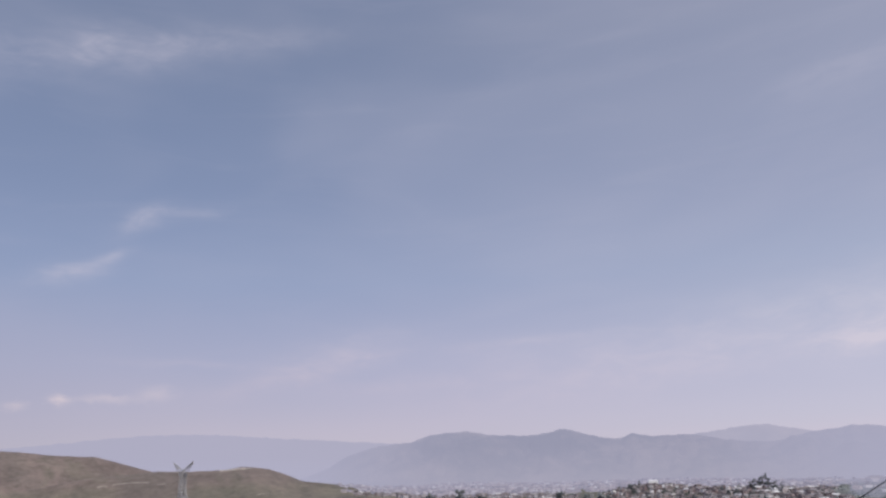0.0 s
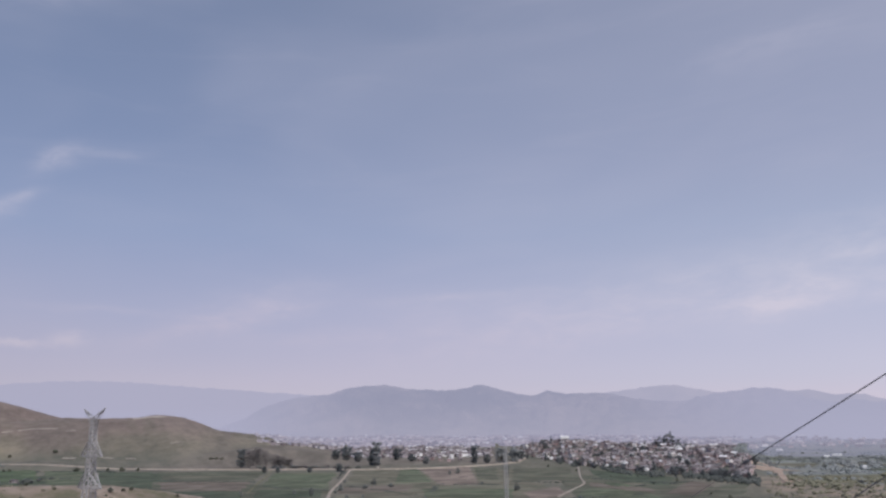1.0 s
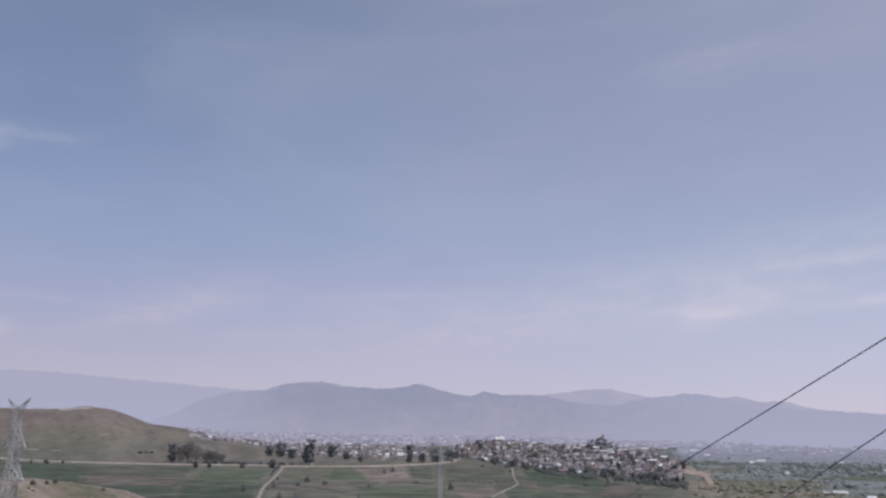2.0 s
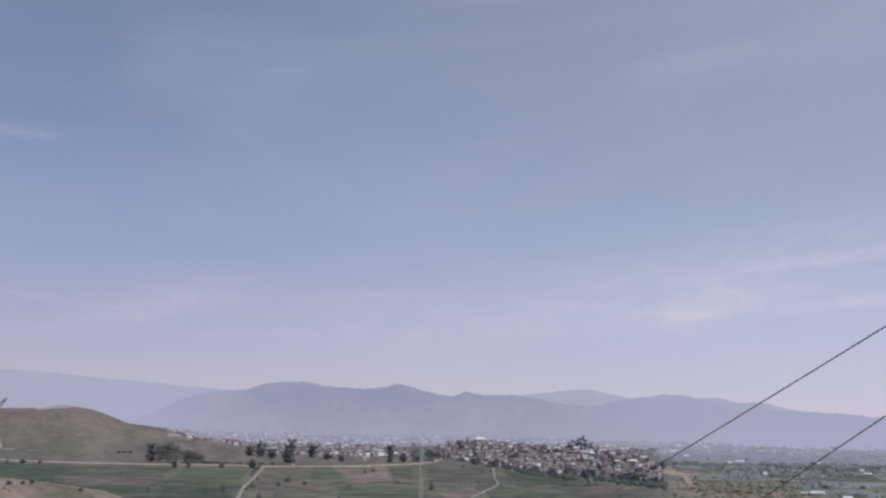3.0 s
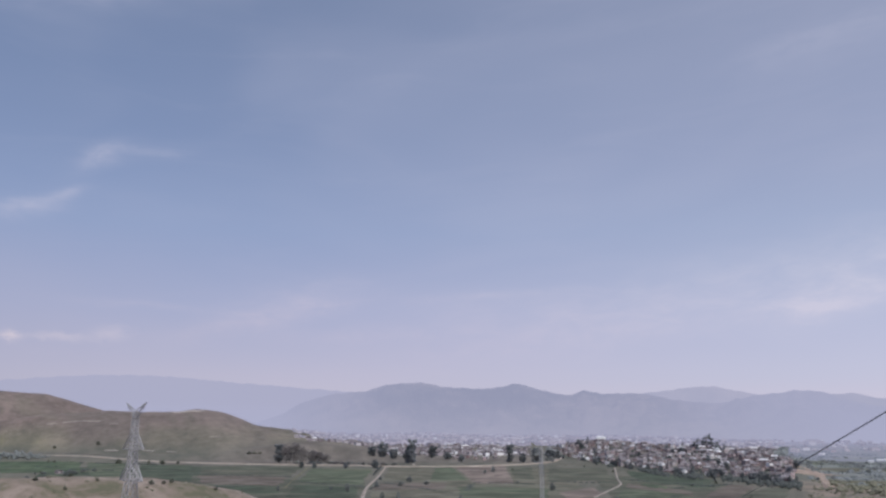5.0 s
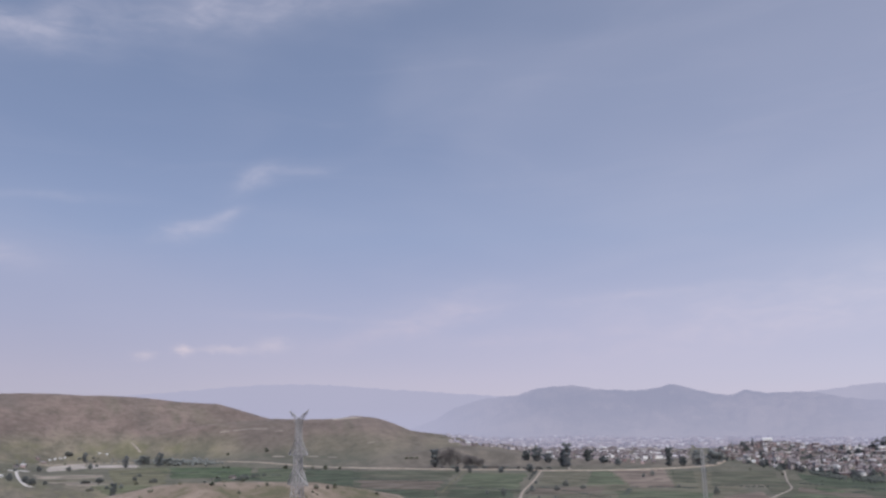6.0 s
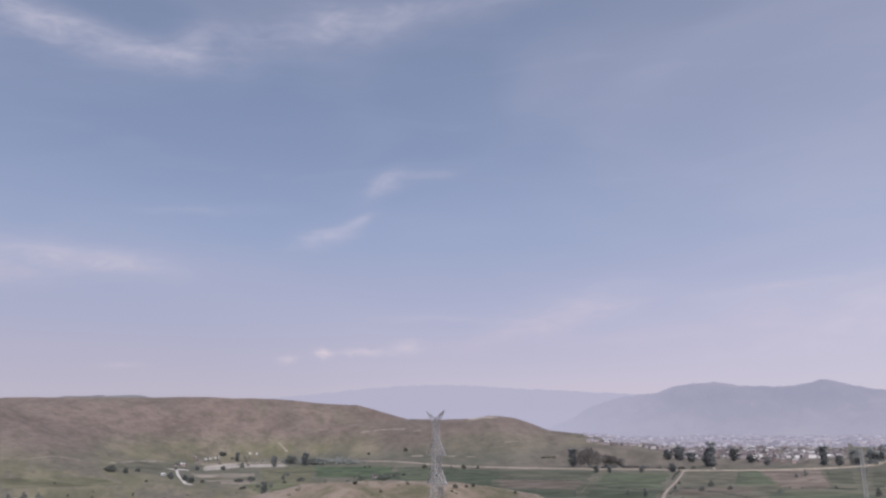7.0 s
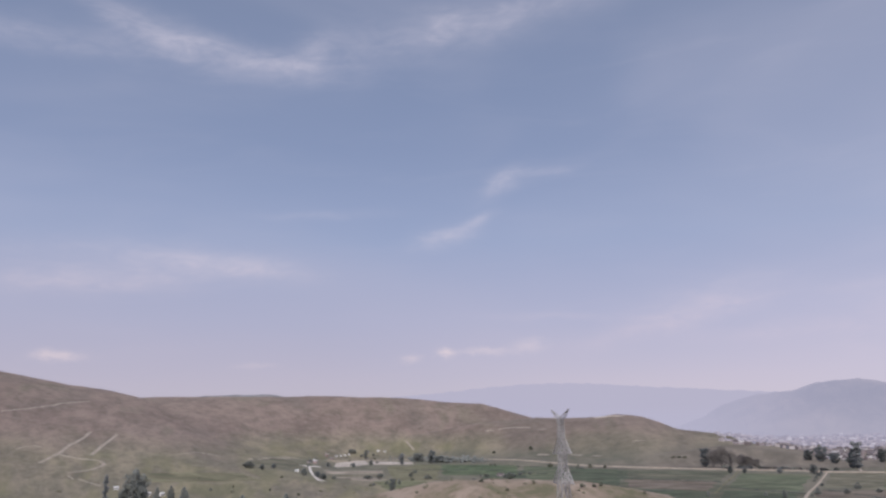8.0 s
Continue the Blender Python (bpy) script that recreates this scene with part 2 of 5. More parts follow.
c = n.mix(n.span(climb, 24, 78), lower, upper)
# grey heath in wide patches, greenish grass in others
c = n.mix(n.span(wide, 0.50, 0.66, 0.0, 0.55), c, n.mix(spots, (0.130, 0.112, 0.102), (0.184, 0.160, 0.142)))
c = n.mix(n.span(n.noise(slope, 1 / 120, 4, 0.6, 0.8), 0.53, 0.66, 0.0, 0.45), c, n.mix(spots, (0.150, 0.143, 0.108), (0.215, 0.198, 0.148)))
# bare scars and dark tussocks
c = n.mix(n.span(fleck, 0.51, 0.63, 0.0, 0.26), c, (0.318, 0.272, 0.230))
c = n.mix(n.span(fleck, 0.38, 0.49, 0.42, 0.0), c, (0.118, 0.106, 0.088))
c = n.mix(n.span(spots, 0.34, 0.45, 0.28, 0.0), c, (0.112, 0.104, 0.088))
# the smaller hill behind the plain is greyer
heath = n.math("MULTIPLY", n.math("MULTIPLY", n.span(px, -1250, -950), n.span(py, 1300, 1500)), n.span(wide, 0.35, 0.6, 0.28, 0.12))
c = n.mix(heath, c, n.ramp(mix_n, [(0.3, (0.092, 0.086, 0.072)), (0.7, (0.160, 0.145, 0.118))]))
# yellow-green grass in patches below the hills
fresh = n.math("MULTIPLY", n.math("MULTIPLY", n.span(round_way, -950, -1080), n.span(climb, 18, 42, 1.0, 0.0)), n.span(n.noise(slope, 1 / 90, 5, 0.62, 0.6), 0.44, 0.58, 0.0, 0.75))
c = n.mix(fresh, c, n.ramp(n.span(mix_n, 0.34, 0.66), [(0.0, (0.150, 0.150, 0.092)), (0.5, (0.208, 0.196, 0.122)), (1.0, (0.275, 0.248, 0.165))]))
# damp green floor of the valley
damp = n.math("MULTIPLY", n.math("MULTIPLY", n.span(height, 4, 30, 1.0, 0.0), n.math("MAXIMUM", n.span(px, -520, -300), n.math("MULTIPLY", n.span(px, -1350, -1150), n.span(py, 780, 980)))), n.span(big, 0.30, 0.60, 0.35, 0.90))
green_floor = n.ramp(n.span(mix_n, 0.3, 0.7), [(0.0, (0.100, 0.106, 0.084)), (0.5, (0.136, 0.138, 0.110)), (1.0, (0.186, 0.176, 0.142))])
c = n.mix(damp, c, green_floor)
# dry brown terrace between the valley road and the far town
terrace = n.math("MULTIPLY", n.math("MULTIPLY", n.span(run, 1270, 1390), n.span(run, 1800, 2100, 1.0, 0.0)), n.math("MULTIPLY", n.span(px, -620, -430), n.span(px, 10, 60, 1.0, 0.0)))
c = n.mix(n.math("MULTIPLY", terrace, 0.75), c, n.ramp(n.span(mix_n, 0.34, 0.66), [(0.0, (0.135, 0.116, 0.100)), (0.5, (0.188, 0.162, 0.138)), (1.0, (0.262, 0.226, 0.190))]))
# low land beyond the end of the built-up hill, haze painted in as pale blue-grey
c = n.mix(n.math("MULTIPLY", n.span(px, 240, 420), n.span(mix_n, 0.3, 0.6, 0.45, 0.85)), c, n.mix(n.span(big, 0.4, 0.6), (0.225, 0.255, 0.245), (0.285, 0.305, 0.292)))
# trodden ground between the houses of the built-up hill
yard = n.math("MULTIPLY", n.math("MULTIPLY", n.span(px, 30, 90), n.span(height, 3, 12)), n.span(run, 1750, 1950, 1.0, 0.0))
c = n.mix(n.math("MULTIPLY", yard, 0.8), c, n.ramp(mix_n, [(0.3, (0.150, 0.128, 0.122)), (0.7, (0.250, 0.212, 0.196))]))
# bare sandy soil at the end of the built-up hill
sandy = n.math("MULTIPLY", n.math("MULTIPLY", n.span(px, 215, 250), n.span(px, 330, 375, 1.0, 0.0)), n.math("MULTIPLY", n.span(run, 600, 680), n.span(run, 880, 960, 1.0, 0.0)))
c = n.mix(n.math("MULTIPLY", sandy, n.span(n.noise(where, 1 / 24, 5, 0.65, 0.4), 0.40, 0.58, 0.25, 0.95)), c, n.mix(spots, (0.265, 0.212, 0.165), (0.345, 0.285, 0.230)))
# straw-coloured grass on the knoll and the lookout
straw = n.ramp(n.span(n.math("ADD", n.math("MULTIPLY", small, 0.35), n.math("MULTIPLY", n.noise(where, 1 / 17, 5, 0.62, 0.6), 0.65)), 0.37, 0.62), [(0.0, (0.135, 0.132, 0.086)), (0.25, (0.200, 0.172, 0.128)), (0.55, (0.262, 0.212, 0.173)), (1.0, (0.345, 0.285, 0.240))])
c = n.mix(n.span(run, 560, 640, 1.0, 0.0), c, straw)
c = n.mix(n.span(small, 0.42, 0.70, 0.0, 0.22), c, (0.120, 0.110, 0.085))
finish(n, c, 0.96, n.math("ADD", n.math("MULTIPLY", spots, n.span(run, 300, 600, 0.0, 2.0)), small), 0.25, 0.6)

dirt = speckled("pale_dirt", (0.27, 0.225, 0.185), (0.35, 0.30, 0.255), (0.44, 0.385, 0.33), 14, 1.6)
road_dust = speckled("pale_road_dust", (0.34, 0.30, 0.265), (0.43, 0.385, 0.345), (0.52, 0.475, 0.43), 16, 1.6)
track_dirt = speckled("worn_track_dirt", (0.25, 0.215, 0.18), (0.335, 0.295, 0.255), (0.42, 0.375, 0.33), 9, 1.2)
sand = speckled("sandy_cut", (0.29, 0.215, 0.165), (0.375, 0.290, 0.232), (0.455, 0.368, 0.300), 12, 1.4)
CROPS = {
    "dark": crop("dark_green_alfalfa", (0.056, 0.080, 0.055), (0.090, 0.117, 0.080), 6.0, 98, 0.12),
    "green": crop("mid_green_crop", (0.086, 0.114, 0.074), (0.130, 0.158, 0.104), 7.0, 84, 0.18),
    "bright": crop("bright_green_crop", (0.070, 0.108, 0.062), (0.104, 0.144, 0.082), 5.0, 75, 0.08),
    "lush": crop("yellow_green_meadow", (0.142, 0.146, 0.094), (0.198, 0.192, 0.126), 6.0, 88, 0.15),
    "meadow": crop("dusty_green_meadow", (0.108, 0.130, 0.074), (0.165, 0.178, 0.108), 9.0, 84, 0.18),
    "dull": crop("dull_green_crop", (0.084, 0.098, 0.072), (0.126, 0.137, 0.102), 6.5, 92, 0.22),
    "olive": crop("olive_stubble", (0.130, 0.136, 0.102), (0.184, 0.182, 0.136), 6.0, 80, 0.30),
    "brown": crop("ploughed_soil", (0.138, 0.121, 0.106), (0.192, 0.166, 0.144), 4.5, 80, 0.40),
    "tan": crop("bare_tan_soil", (0.208, 0.170, 0.146), (0.288, 0.238, 0.206), 8.0, 60, 0.20),
    "straw": crop("straw_stubble", (0.285, 0.252, 0.212), (0.372, 0.330, 0.282), 8.0, 70, 0.12),
    "pale": crop("pale_dry_soil", (0.440, 0.395, 0.355), (0.560, 0.510, 0.465), 8.0, 70, 0.10),
}
# dark, grey, belt and blue leaf colours are lifted and blued to imitate haze
leaf_dark = speckled("dark_foliage", (0.116, 0.130, 0.140), (0.154, 0.167, 0.174), (0.192, 0.203, 0.204), 3.0, 0.5, 0.85, True, vary=0.25, leaf=True)
leaf_olive = speckled("olive_foliage", (0.118, 0.126, 0.100), (0.155, 0.163, 0.128), (0.195, 0.200, 0.158), 2.5, 0.5, 0.85, True, vary=0.3, leaf=True)
leaf_grey = speckled("haze_grey_foliage", (0.190, 0.205, 0.214), (0.240, 0.254, 0.258), (0.288, 0.296, 0.290), 3.0, 0.5, 0.9, True, vary=0.15, leaf=True)
leaf_thicket = speckled("dark_thicket_foliage", (0.085, 0.097, 0.096), (0.118, 0.130, 0.124), (0.150, 0.160, 0.148), 9.0, 1.2, 0.9, False, leaf=True)
leaf_belt = speckled("haze_blue_belt_foliage", (0.235, 0.258, 0.264), (0.290, 0.310, 0.312), (0.345, 0.358, 0.350), 26.0, 3.0, 0.9, False, leaf=True)
twig = speckled("bare_twigs", (0.185, 0.170, 0.170), (0.235, 0.217, 0.213), (0.285, 0.265, 0.256), 2.0, 0.4, 0.9, True, vary=0.15, leaf=True)
leaf_blue = speckled("haze_blue_foliage", (0.155, 0.172, 0.172), (0.200, 0.215, 0.208), (0.245, 0.255, 0.238), 3.0, 0.5, 0.9, True, vary=0.2, leaf=True)
scrub_leaf = speckled("dry_scrub_leaf", (0.190, 0.192, 0.140), (0.240, 0.236, 0.176), (0.298, 0.286, 0.220), 4.0, 0.4, 0.9, False, leaf=True)
bark = speckled("grey_bark", (0.10, 0.08, 0.06), (0.17, 0.14, 0.11), (0.25, 0.21, 0.17), 1.5, 0.2, 0.9, True)
steel = speckled("galvanised_steel", (0.27, 0.265, 0.27), (0.37, 0.365, 0.37), (0.47, 0.46, 0.465), 4.0, 0.3, 0.55, True, 0.1, 0.02)
mast_steel = speckled("hazy_grey_mast_steel", (0.30, 0.30, 0.31), (0.38, 0.38, 0.39), (0.46, 0.46, 0.47), 4.0, 0.3, 0.6, True, 0.1, 0.02)
cable_grey = speckled("dull_cable_grey", (0.13, 0.13, 0.135), (0.19, 0.19, 0.195), (0.26, 0.26, 0.265), 0.5, 0.03, 0.6, True, 0.2, 0.002)
cable_skin = speckled("black_cable_sheath", (0.080, 0.086, 0.104), (0.115, 0.122, 0.142), (0.160, 0.168, 0.190), 0.5, 0.03, 0.7, True, 0.3, 0.002)
pole_wood = speckled("weathered_pole_wood", (0.10, 0.08, 0.06), (0.17, 0.14, 0.11), (0.24, 0.20, 0.16), 0.6, 0.04, 0.9, True, 0.4, 0.01)
glass_dark, n = material("dark_window_glass")
finish(n, n.mix(n.noise(None, 3.0), (0.02, 0.022, 0.026), (0.045, 0.05, 0.056)), 0.25)


def wall_paint(name, stops, spread):
    """Plaster, adobe and brick fronts; each house takes its own shade."""
    m, n = material(name)
    where = n.add("ShaderNodeTexCoord").outputs["Object"]
    pick = n.add("ShaderNodeObjectInfo").outputs["Random"] if spread == "object" else n.add("ShaderNodeNewGeometry").outputs["Random Per Island"]
    c = n.ramp(pick, stops)
    dirt_n, fine_n = n.noise(where, 0.6, 5, 0.65), n.noise(where, 4.0, 4, 0.7)
    c = n.mix(n.span(dirt_n, 0.48, 0.75, 0.0, 0.35), c, (0.20, 0.165, 0.16))
    c = n.mix(n.span(fine_n, 0.4, 0.75, 0.0, 0.15), c, (0.45, 0.40, 0.39))
    finish(n, c, 0.9, fine_n, 0.3, 0.05)
    return m


WALLS = [(0.0, (0.15, 0.105, 0.105)), (0.18, (0.33, 0.245, 0.245)), (0.38, (0.47, 0.375, 0.37)), (0.5, (0.21, 0.185, 0.20)), (0.60, (0.40, 0.345, 0.35)), (0.84, (0.50, 0.46, 0.47)), (0.95, (0.86, 0.85, 0.85))]
ROOFS = [(0.0, (0.085, 0.075, 0.08)), (0.28, (0.205, 0.170, 0.172)), (0.5, (0.29, 0.27, 0.28)), (0.75, (0.15, 0.135, 0.145)), (0.88, (0.36, 0.34, 0.35)), (0.96, (0.82, 0.82, 0.83))]
house_wall = wall_paint("house_plaster", WALLS, "object")
house_roof = wall_paint("house_roofing", ROOFS, "object")
town_wall = wall_paint("far_house_plaster", [(0.0, (0.19, 0.155, 0.165)), (0.3, (0.31, 0.27, 0.285)), (0.65, (0.40, 0.365, 0.385)), (0.88, (0.50, 0.47, 0.49)), (0.93, (0.60, 0.58, 0.60)), (0.96, (0.88, 0.88, 0.89))], "island")
hut_wall = wall_paint("hut_plaster", WALLS, "island")
hut_roof = wall_paint("hut_roofing", ROOFS, "island")
town_roof = wall_paint("far_house_roofing", ROOFS, "island")
gravel = speckled("white_gravel", (0.50, 0.47, 0.44), (0.62, 0.59, 0.56), (0.72, 0.70, 0.67), 10, 1.0)
white_sheet = speckled("white_metal_sheet", (0.70, 0.70, 0.71), (0.80, 0.80, 0.80), (0.86, 0.86, 0.86), 4.0, 0.5, 0.5, True, 0.1, 0.02)
glazed = speckled("brown_glazed_ceramic", (0.09, 0.05, 0.03), (0.14, 0.08, 0.05), (0.20, 0.12, 0.08), 0.2, 0.02, 0.25, True, 0.1, 0.001)
door_wood = speckled("brown_door_wood", (0.10, 0.06, 0.04), (0.16, 0.10, 0.07), (0.22, 0.15, 0.10), 1.0, 0.1, 0.7, True)


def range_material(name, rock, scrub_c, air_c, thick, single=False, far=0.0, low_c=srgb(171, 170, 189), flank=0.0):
    """A surface far behind the valley: haze is painted over its own colour as emission."""
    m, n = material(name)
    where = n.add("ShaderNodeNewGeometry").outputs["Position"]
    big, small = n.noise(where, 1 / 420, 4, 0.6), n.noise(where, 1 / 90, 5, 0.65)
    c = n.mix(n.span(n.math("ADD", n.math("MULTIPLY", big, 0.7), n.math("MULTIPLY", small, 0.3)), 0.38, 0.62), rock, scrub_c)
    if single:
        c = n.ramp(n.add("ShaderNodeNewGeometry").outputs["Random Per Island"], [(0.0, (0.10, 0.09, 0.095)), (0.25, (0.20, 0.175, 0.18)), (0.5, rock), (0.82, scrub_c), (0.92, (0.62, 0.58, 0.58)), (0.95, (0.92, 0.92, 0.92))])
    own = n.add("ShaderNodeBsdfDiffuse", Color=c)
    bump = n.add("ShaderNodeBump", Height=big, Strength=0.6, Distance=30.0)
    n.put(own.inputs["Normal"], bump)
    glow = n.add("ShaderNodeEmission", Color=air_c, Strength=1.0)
    # the painted haze is thicker and turns to low_c towards the foot
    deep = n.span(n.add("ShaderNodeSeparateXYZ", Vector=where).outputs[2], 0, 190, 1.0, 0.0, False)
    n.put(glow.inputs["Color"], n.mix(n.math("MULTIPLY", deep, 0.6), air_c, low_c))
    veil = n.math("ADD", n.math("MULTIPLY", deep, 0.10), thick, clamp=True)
    # painted haze thickens with distance from the lookout
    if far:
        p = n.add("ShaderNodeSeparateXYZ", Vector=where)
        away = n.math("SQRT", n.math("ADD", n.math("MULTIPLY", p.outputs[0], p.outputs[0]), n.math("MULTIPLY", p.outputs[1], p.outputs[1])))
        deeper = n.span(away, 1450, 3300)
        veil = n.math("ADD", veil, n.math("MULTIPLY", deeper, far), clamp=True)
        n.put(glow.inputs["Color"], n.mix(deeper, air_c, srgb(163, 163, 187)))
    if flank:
        # both ends of the range get thicker, paler painted haze
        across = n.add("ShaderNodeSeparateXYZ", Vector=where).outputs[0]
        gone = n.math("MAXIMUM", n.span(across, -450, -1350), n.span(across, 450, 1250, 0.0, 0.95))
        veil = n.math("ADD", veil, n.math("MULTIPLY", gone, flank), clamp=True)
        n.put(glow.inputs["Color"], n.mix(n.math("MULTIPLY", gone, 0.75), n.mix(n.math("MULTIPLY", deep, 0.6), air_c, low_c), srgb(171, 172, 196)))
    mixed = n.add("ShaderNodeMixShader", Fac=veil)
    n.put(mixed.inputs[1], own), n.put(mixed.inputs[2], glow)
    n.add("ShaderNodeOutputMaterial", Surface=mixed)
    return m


# far surfaces with haze mixed in as a glow of air colour
far_plain_skin = range_material("far_plain_haze_glow", (0.22, 0.19, 0.17), (0.12, 0.125, 0.10), srgb(154, 157, 176), 0.56, far=0.24)
far_house_skin = range_material("far_houses_haze_glow", (0.40, 0.335, 0.32), (0.60, 0.54, 0.53), srgb(158, 156, 176), 0.50, True, far=0.22)
far_tree_skin = range_material("far_trees_haze_glow", (0.07, 0.08, 0.07), (0.12, 0.13, 0.11), srgb(147, 152, 172), 0.54, far=0.30)
knoll_skin = range_material("knoll_haze_glow", (0.16, 0.15, 0.12), (0.10, 0.10, 0.08), srgb(146, 148, 165), 0.6)
range_near = range_material("range_haze_glow", (0.29, 0.24, 0.20), (0.075, 0.083, 0.075), srgb(164, 166, 192), 0.78, flank=0.14)
range_mid = range_material("middle_range_haze_glow", (0.34, 0.28, 0.23), (0.08, 0.09, 0.08), srgb(176, 176, 199), 0.89)
range_far = range_material("faint_range_haze_glow", (0.20, 0.17, 0.14), (0.12, 0.11, 0.09), srgb(174, 174, 197), 0.97, low_c=srgb(172, 173, 196))


# ---------------------------------------------------------------- shape of the land
def smooth(u):
    u = np.clip(u, 0, 1)
    return u * u * (3 - 2 * u)


def crest(knots, a):
    """Elevation angle of a crest at the azimuth a, rounded a little between its knots."""
    ka, ke = [k[0] for k in knots], [k[1] for k in knots]
    return sum(np.interp(a + o, ka, ke) for o in (-0.16, -0.08, 0, 0.08, 0.16)) / 5


def ridge(a, r, knots, top_r, foot, back, power=1.25):
    """Height of a ridge whose crest lies top_r from the lookout; it rises from foot and falls to back."""
    top = np.maximum(EYE + top_r * np.tan(np.radians(crest(knots, a))), 0)
    inner = np.clip((r - foot) / (top_r - foot), 0, 1) ** power
    inner = 0.55 * inner + 0.45 * smooth(inner)
    outer = 1 - smooth((r - top_r) / (back - top_r))
    return top * np.where(r < top_r, inner, outer)


MOUND = [(-46, -6.0), (-40.4, -4.3), (-36.7, -3.6), (-34.4, -3.12), (-32.5, -2.92), (-29.8, -2.95), (-27.2, -3.1), (-24.2, -3.13), (-23.1, -3.36), (-20.9, -3.73), (-18.8, -4.15), (-14, -6.5), (-8, -9.5)]
OLIVE = [(-42, -1.4), (-36, -0.1), (-31, 0.80), (-27, 1.08), (-25.1, 1.01), (-22.8, 1.05), (-21.9, 1.18), (-20.6, 1.08), (-20.0, 0.97), (-19.1, 0.66), (-18.4, 0.36), (-17.8, 0.13), (-17.2, 0.06), (-16.5, -0.02), (-14.9, -0.28), (-13.7, -0.46), (-12.4, -0.85), (-11, -1.5), (-8, -2.3)]
BROWN = [(-110, -1.5), (-70, 1.6), (-60, 2.5), (-52.6, 2.72), (-49.8, 2.80), (-44.3, 2.73), (-40.9, 2.77), (-36.6, 2.55), (-32.8, 2.22), (-30.8, 2.11), (-28.9, 1.54), (-27.0, 1.0), (-24, 0.3), (-20, -0.6), (-16, -1.2)]
NEAR_LEFT = [(-140, -3.0), (-100, 5.0), (-75, 5.4), (-66, 4.9), (-61.5, 4.29), (-59.7, 3.94), (-57.4, 3.51), (-55.4, 3.20), (-53.6, 2.79), (-51.8, 2.2), (-49, 1.15), (-46, 0.2), (-42, -0.9), (-38, -2.2)]
LUMP = [(-62, -1.5), (-54, 2.2), (-50.6, 2.78), (-48.7, 2.95), (-45.0, 2.97), (-43.9, 2.75), (-40, 1.8), (-36, -0.2), (-33, -1.5)]
TOWN_HILL = [(-4, -2.6), (1.0, -1.85), (3.4, -1.15), (5.3, -0.92), (7.6, -1.22), (11.8, -1.45), (15.5, -1.78), (17.0, -2.2), (17.7, -2.36), (18.6, -2.66), (20.5, -3.02), (22.6, -3.6), (24.0, -4.0), (30, -4.4), (36, -4.4)]


def blend(a, b, k):
    """The higher of two heights, rounded over where they meet."""
    h = np.clip(0.5 + 0.5 * (a - b) / k, 0, 1)
    return np.where(np.minimum(a, b) > 0.5, b + (a - b) * h + k * h * (1 - h) * np.clip(np.minimum(a, b) / k, 0, 1), np.maximum(a, b))


def town_foot(a):
    """Distance of the foot of the built-up hill from the lookout, by azimuth."""
    return np.interp(a, [-4, 1.8, 5.7, 9.5, 13.2, 16.2, 18, 22, 36], [1750, 1600, 1230, 1010, 960, 880, 850, 860, 900])


def fbm(x, y, size, octaves=4):
    """Rolling relief of about -1 to 1 made of turned waves."""
    v, amp, total = 0.0, 1.0, 0.0
    for i in range(octaves):
        k, t = 2 * math.pi / size * 1.93 ** i, 0.7 + 2.4 * i
        px, py = x * math.cos(t) + y * math.sin(t), -x * math.sin(t) + y * math.cos(t)
        v = v + amp * np.sin(px * k + 1.7 * np.sin(py * k * 0.63 + i)) * np.cos(py * k * 0.81 + 1.3 * np.sin(px * k * 0.47))
        total += amp
        amp *= 0.52
    return v / total


def ground_z(x, y):
    """Height of the land at the plan point (arrays or numbers)."""
    x, y = np.asarray(x, float), np.asarray(y, float)
    r, a = np.maximum(np.hypot(x, y), 0.01), np.degrees(np.arctan2(x, y))
    lookout = 53.4 * np.exp(-(r / 130) ** 1.2)
    brown = ridge(a, r, BROWN, 2800, np.interp(a, [-56, -50, -45, -40], [1000, 1250, 1650, 2080]), 3900)
    olive = ridge(a, r, OLIVE, 2350, np.interp(a, [-40, -34, -30, -25, -20, -14], [2150, 2080, 1950, 1640, 1450, 1420]), 3200, 1.1)
    left = ridge(a, r, NEAR_LEFT, 2500, 700, 3600)
    mound = ridge(a, r, MOUND, 330, 215, 560)
    foot = town_foot(a)
    town = ridge(a, r, TOWN_HILL, foot + 360, foot, foot + 900, 1.0)
    hills = np.maximum(olive, blend(brown, left, 26))
    hills = hills + smooth(hills / 40) * (3.0 * fbm(x, y, 420) + 0.8 * fbm(x, y, 90)) * smooth((4600 - r) / 800)
    near = np.maximum(lookout, mound) + smooth(mound / 20) * 0.8 * fbm(x, y, 55)
    bank = np.interp(a, [-40, -22, -15, -13, -11, -9.4, -7], [0, 8, 22, 19, 12, 2, 0])
    far_top = np.interp(a, [-40, -25, -15, -10, -5.4, -3, 0, 5, 8, 12, 15.5, 17], [0, 10, 28, 26, 27, 21, 18, 18, 16, 10, 4, 0])
    fan_z = bank * smooth((r - 1430) / 240) + (far_top - bank) * np.clip((r - 1670) / 1130, 0, 1)
    land_z = np.maximum(np.maximum(np.maximum(hills, near), town), fan_z)
    return land_z + smooth((r - 2300) / 900) * 1.2 * fbm(x, y, 500, 3)


def meet(azimuth, elevation, start=60.0):
    """Plan point where a sight line from the lookout, at these degrees, first meets the land."""
    r = np.arange(start, 4700, 2.0)
    x, y = r * math.sin(radians(azimuth)), r * math.cos(radians(azimuth))
    under = ground_z(x, y) >= EYE + r * math.tan(radians(elevation))
    i = int(np.argmax(under)) if under.any() else len(r) - 1
    return float(x[i]), float(y[i])


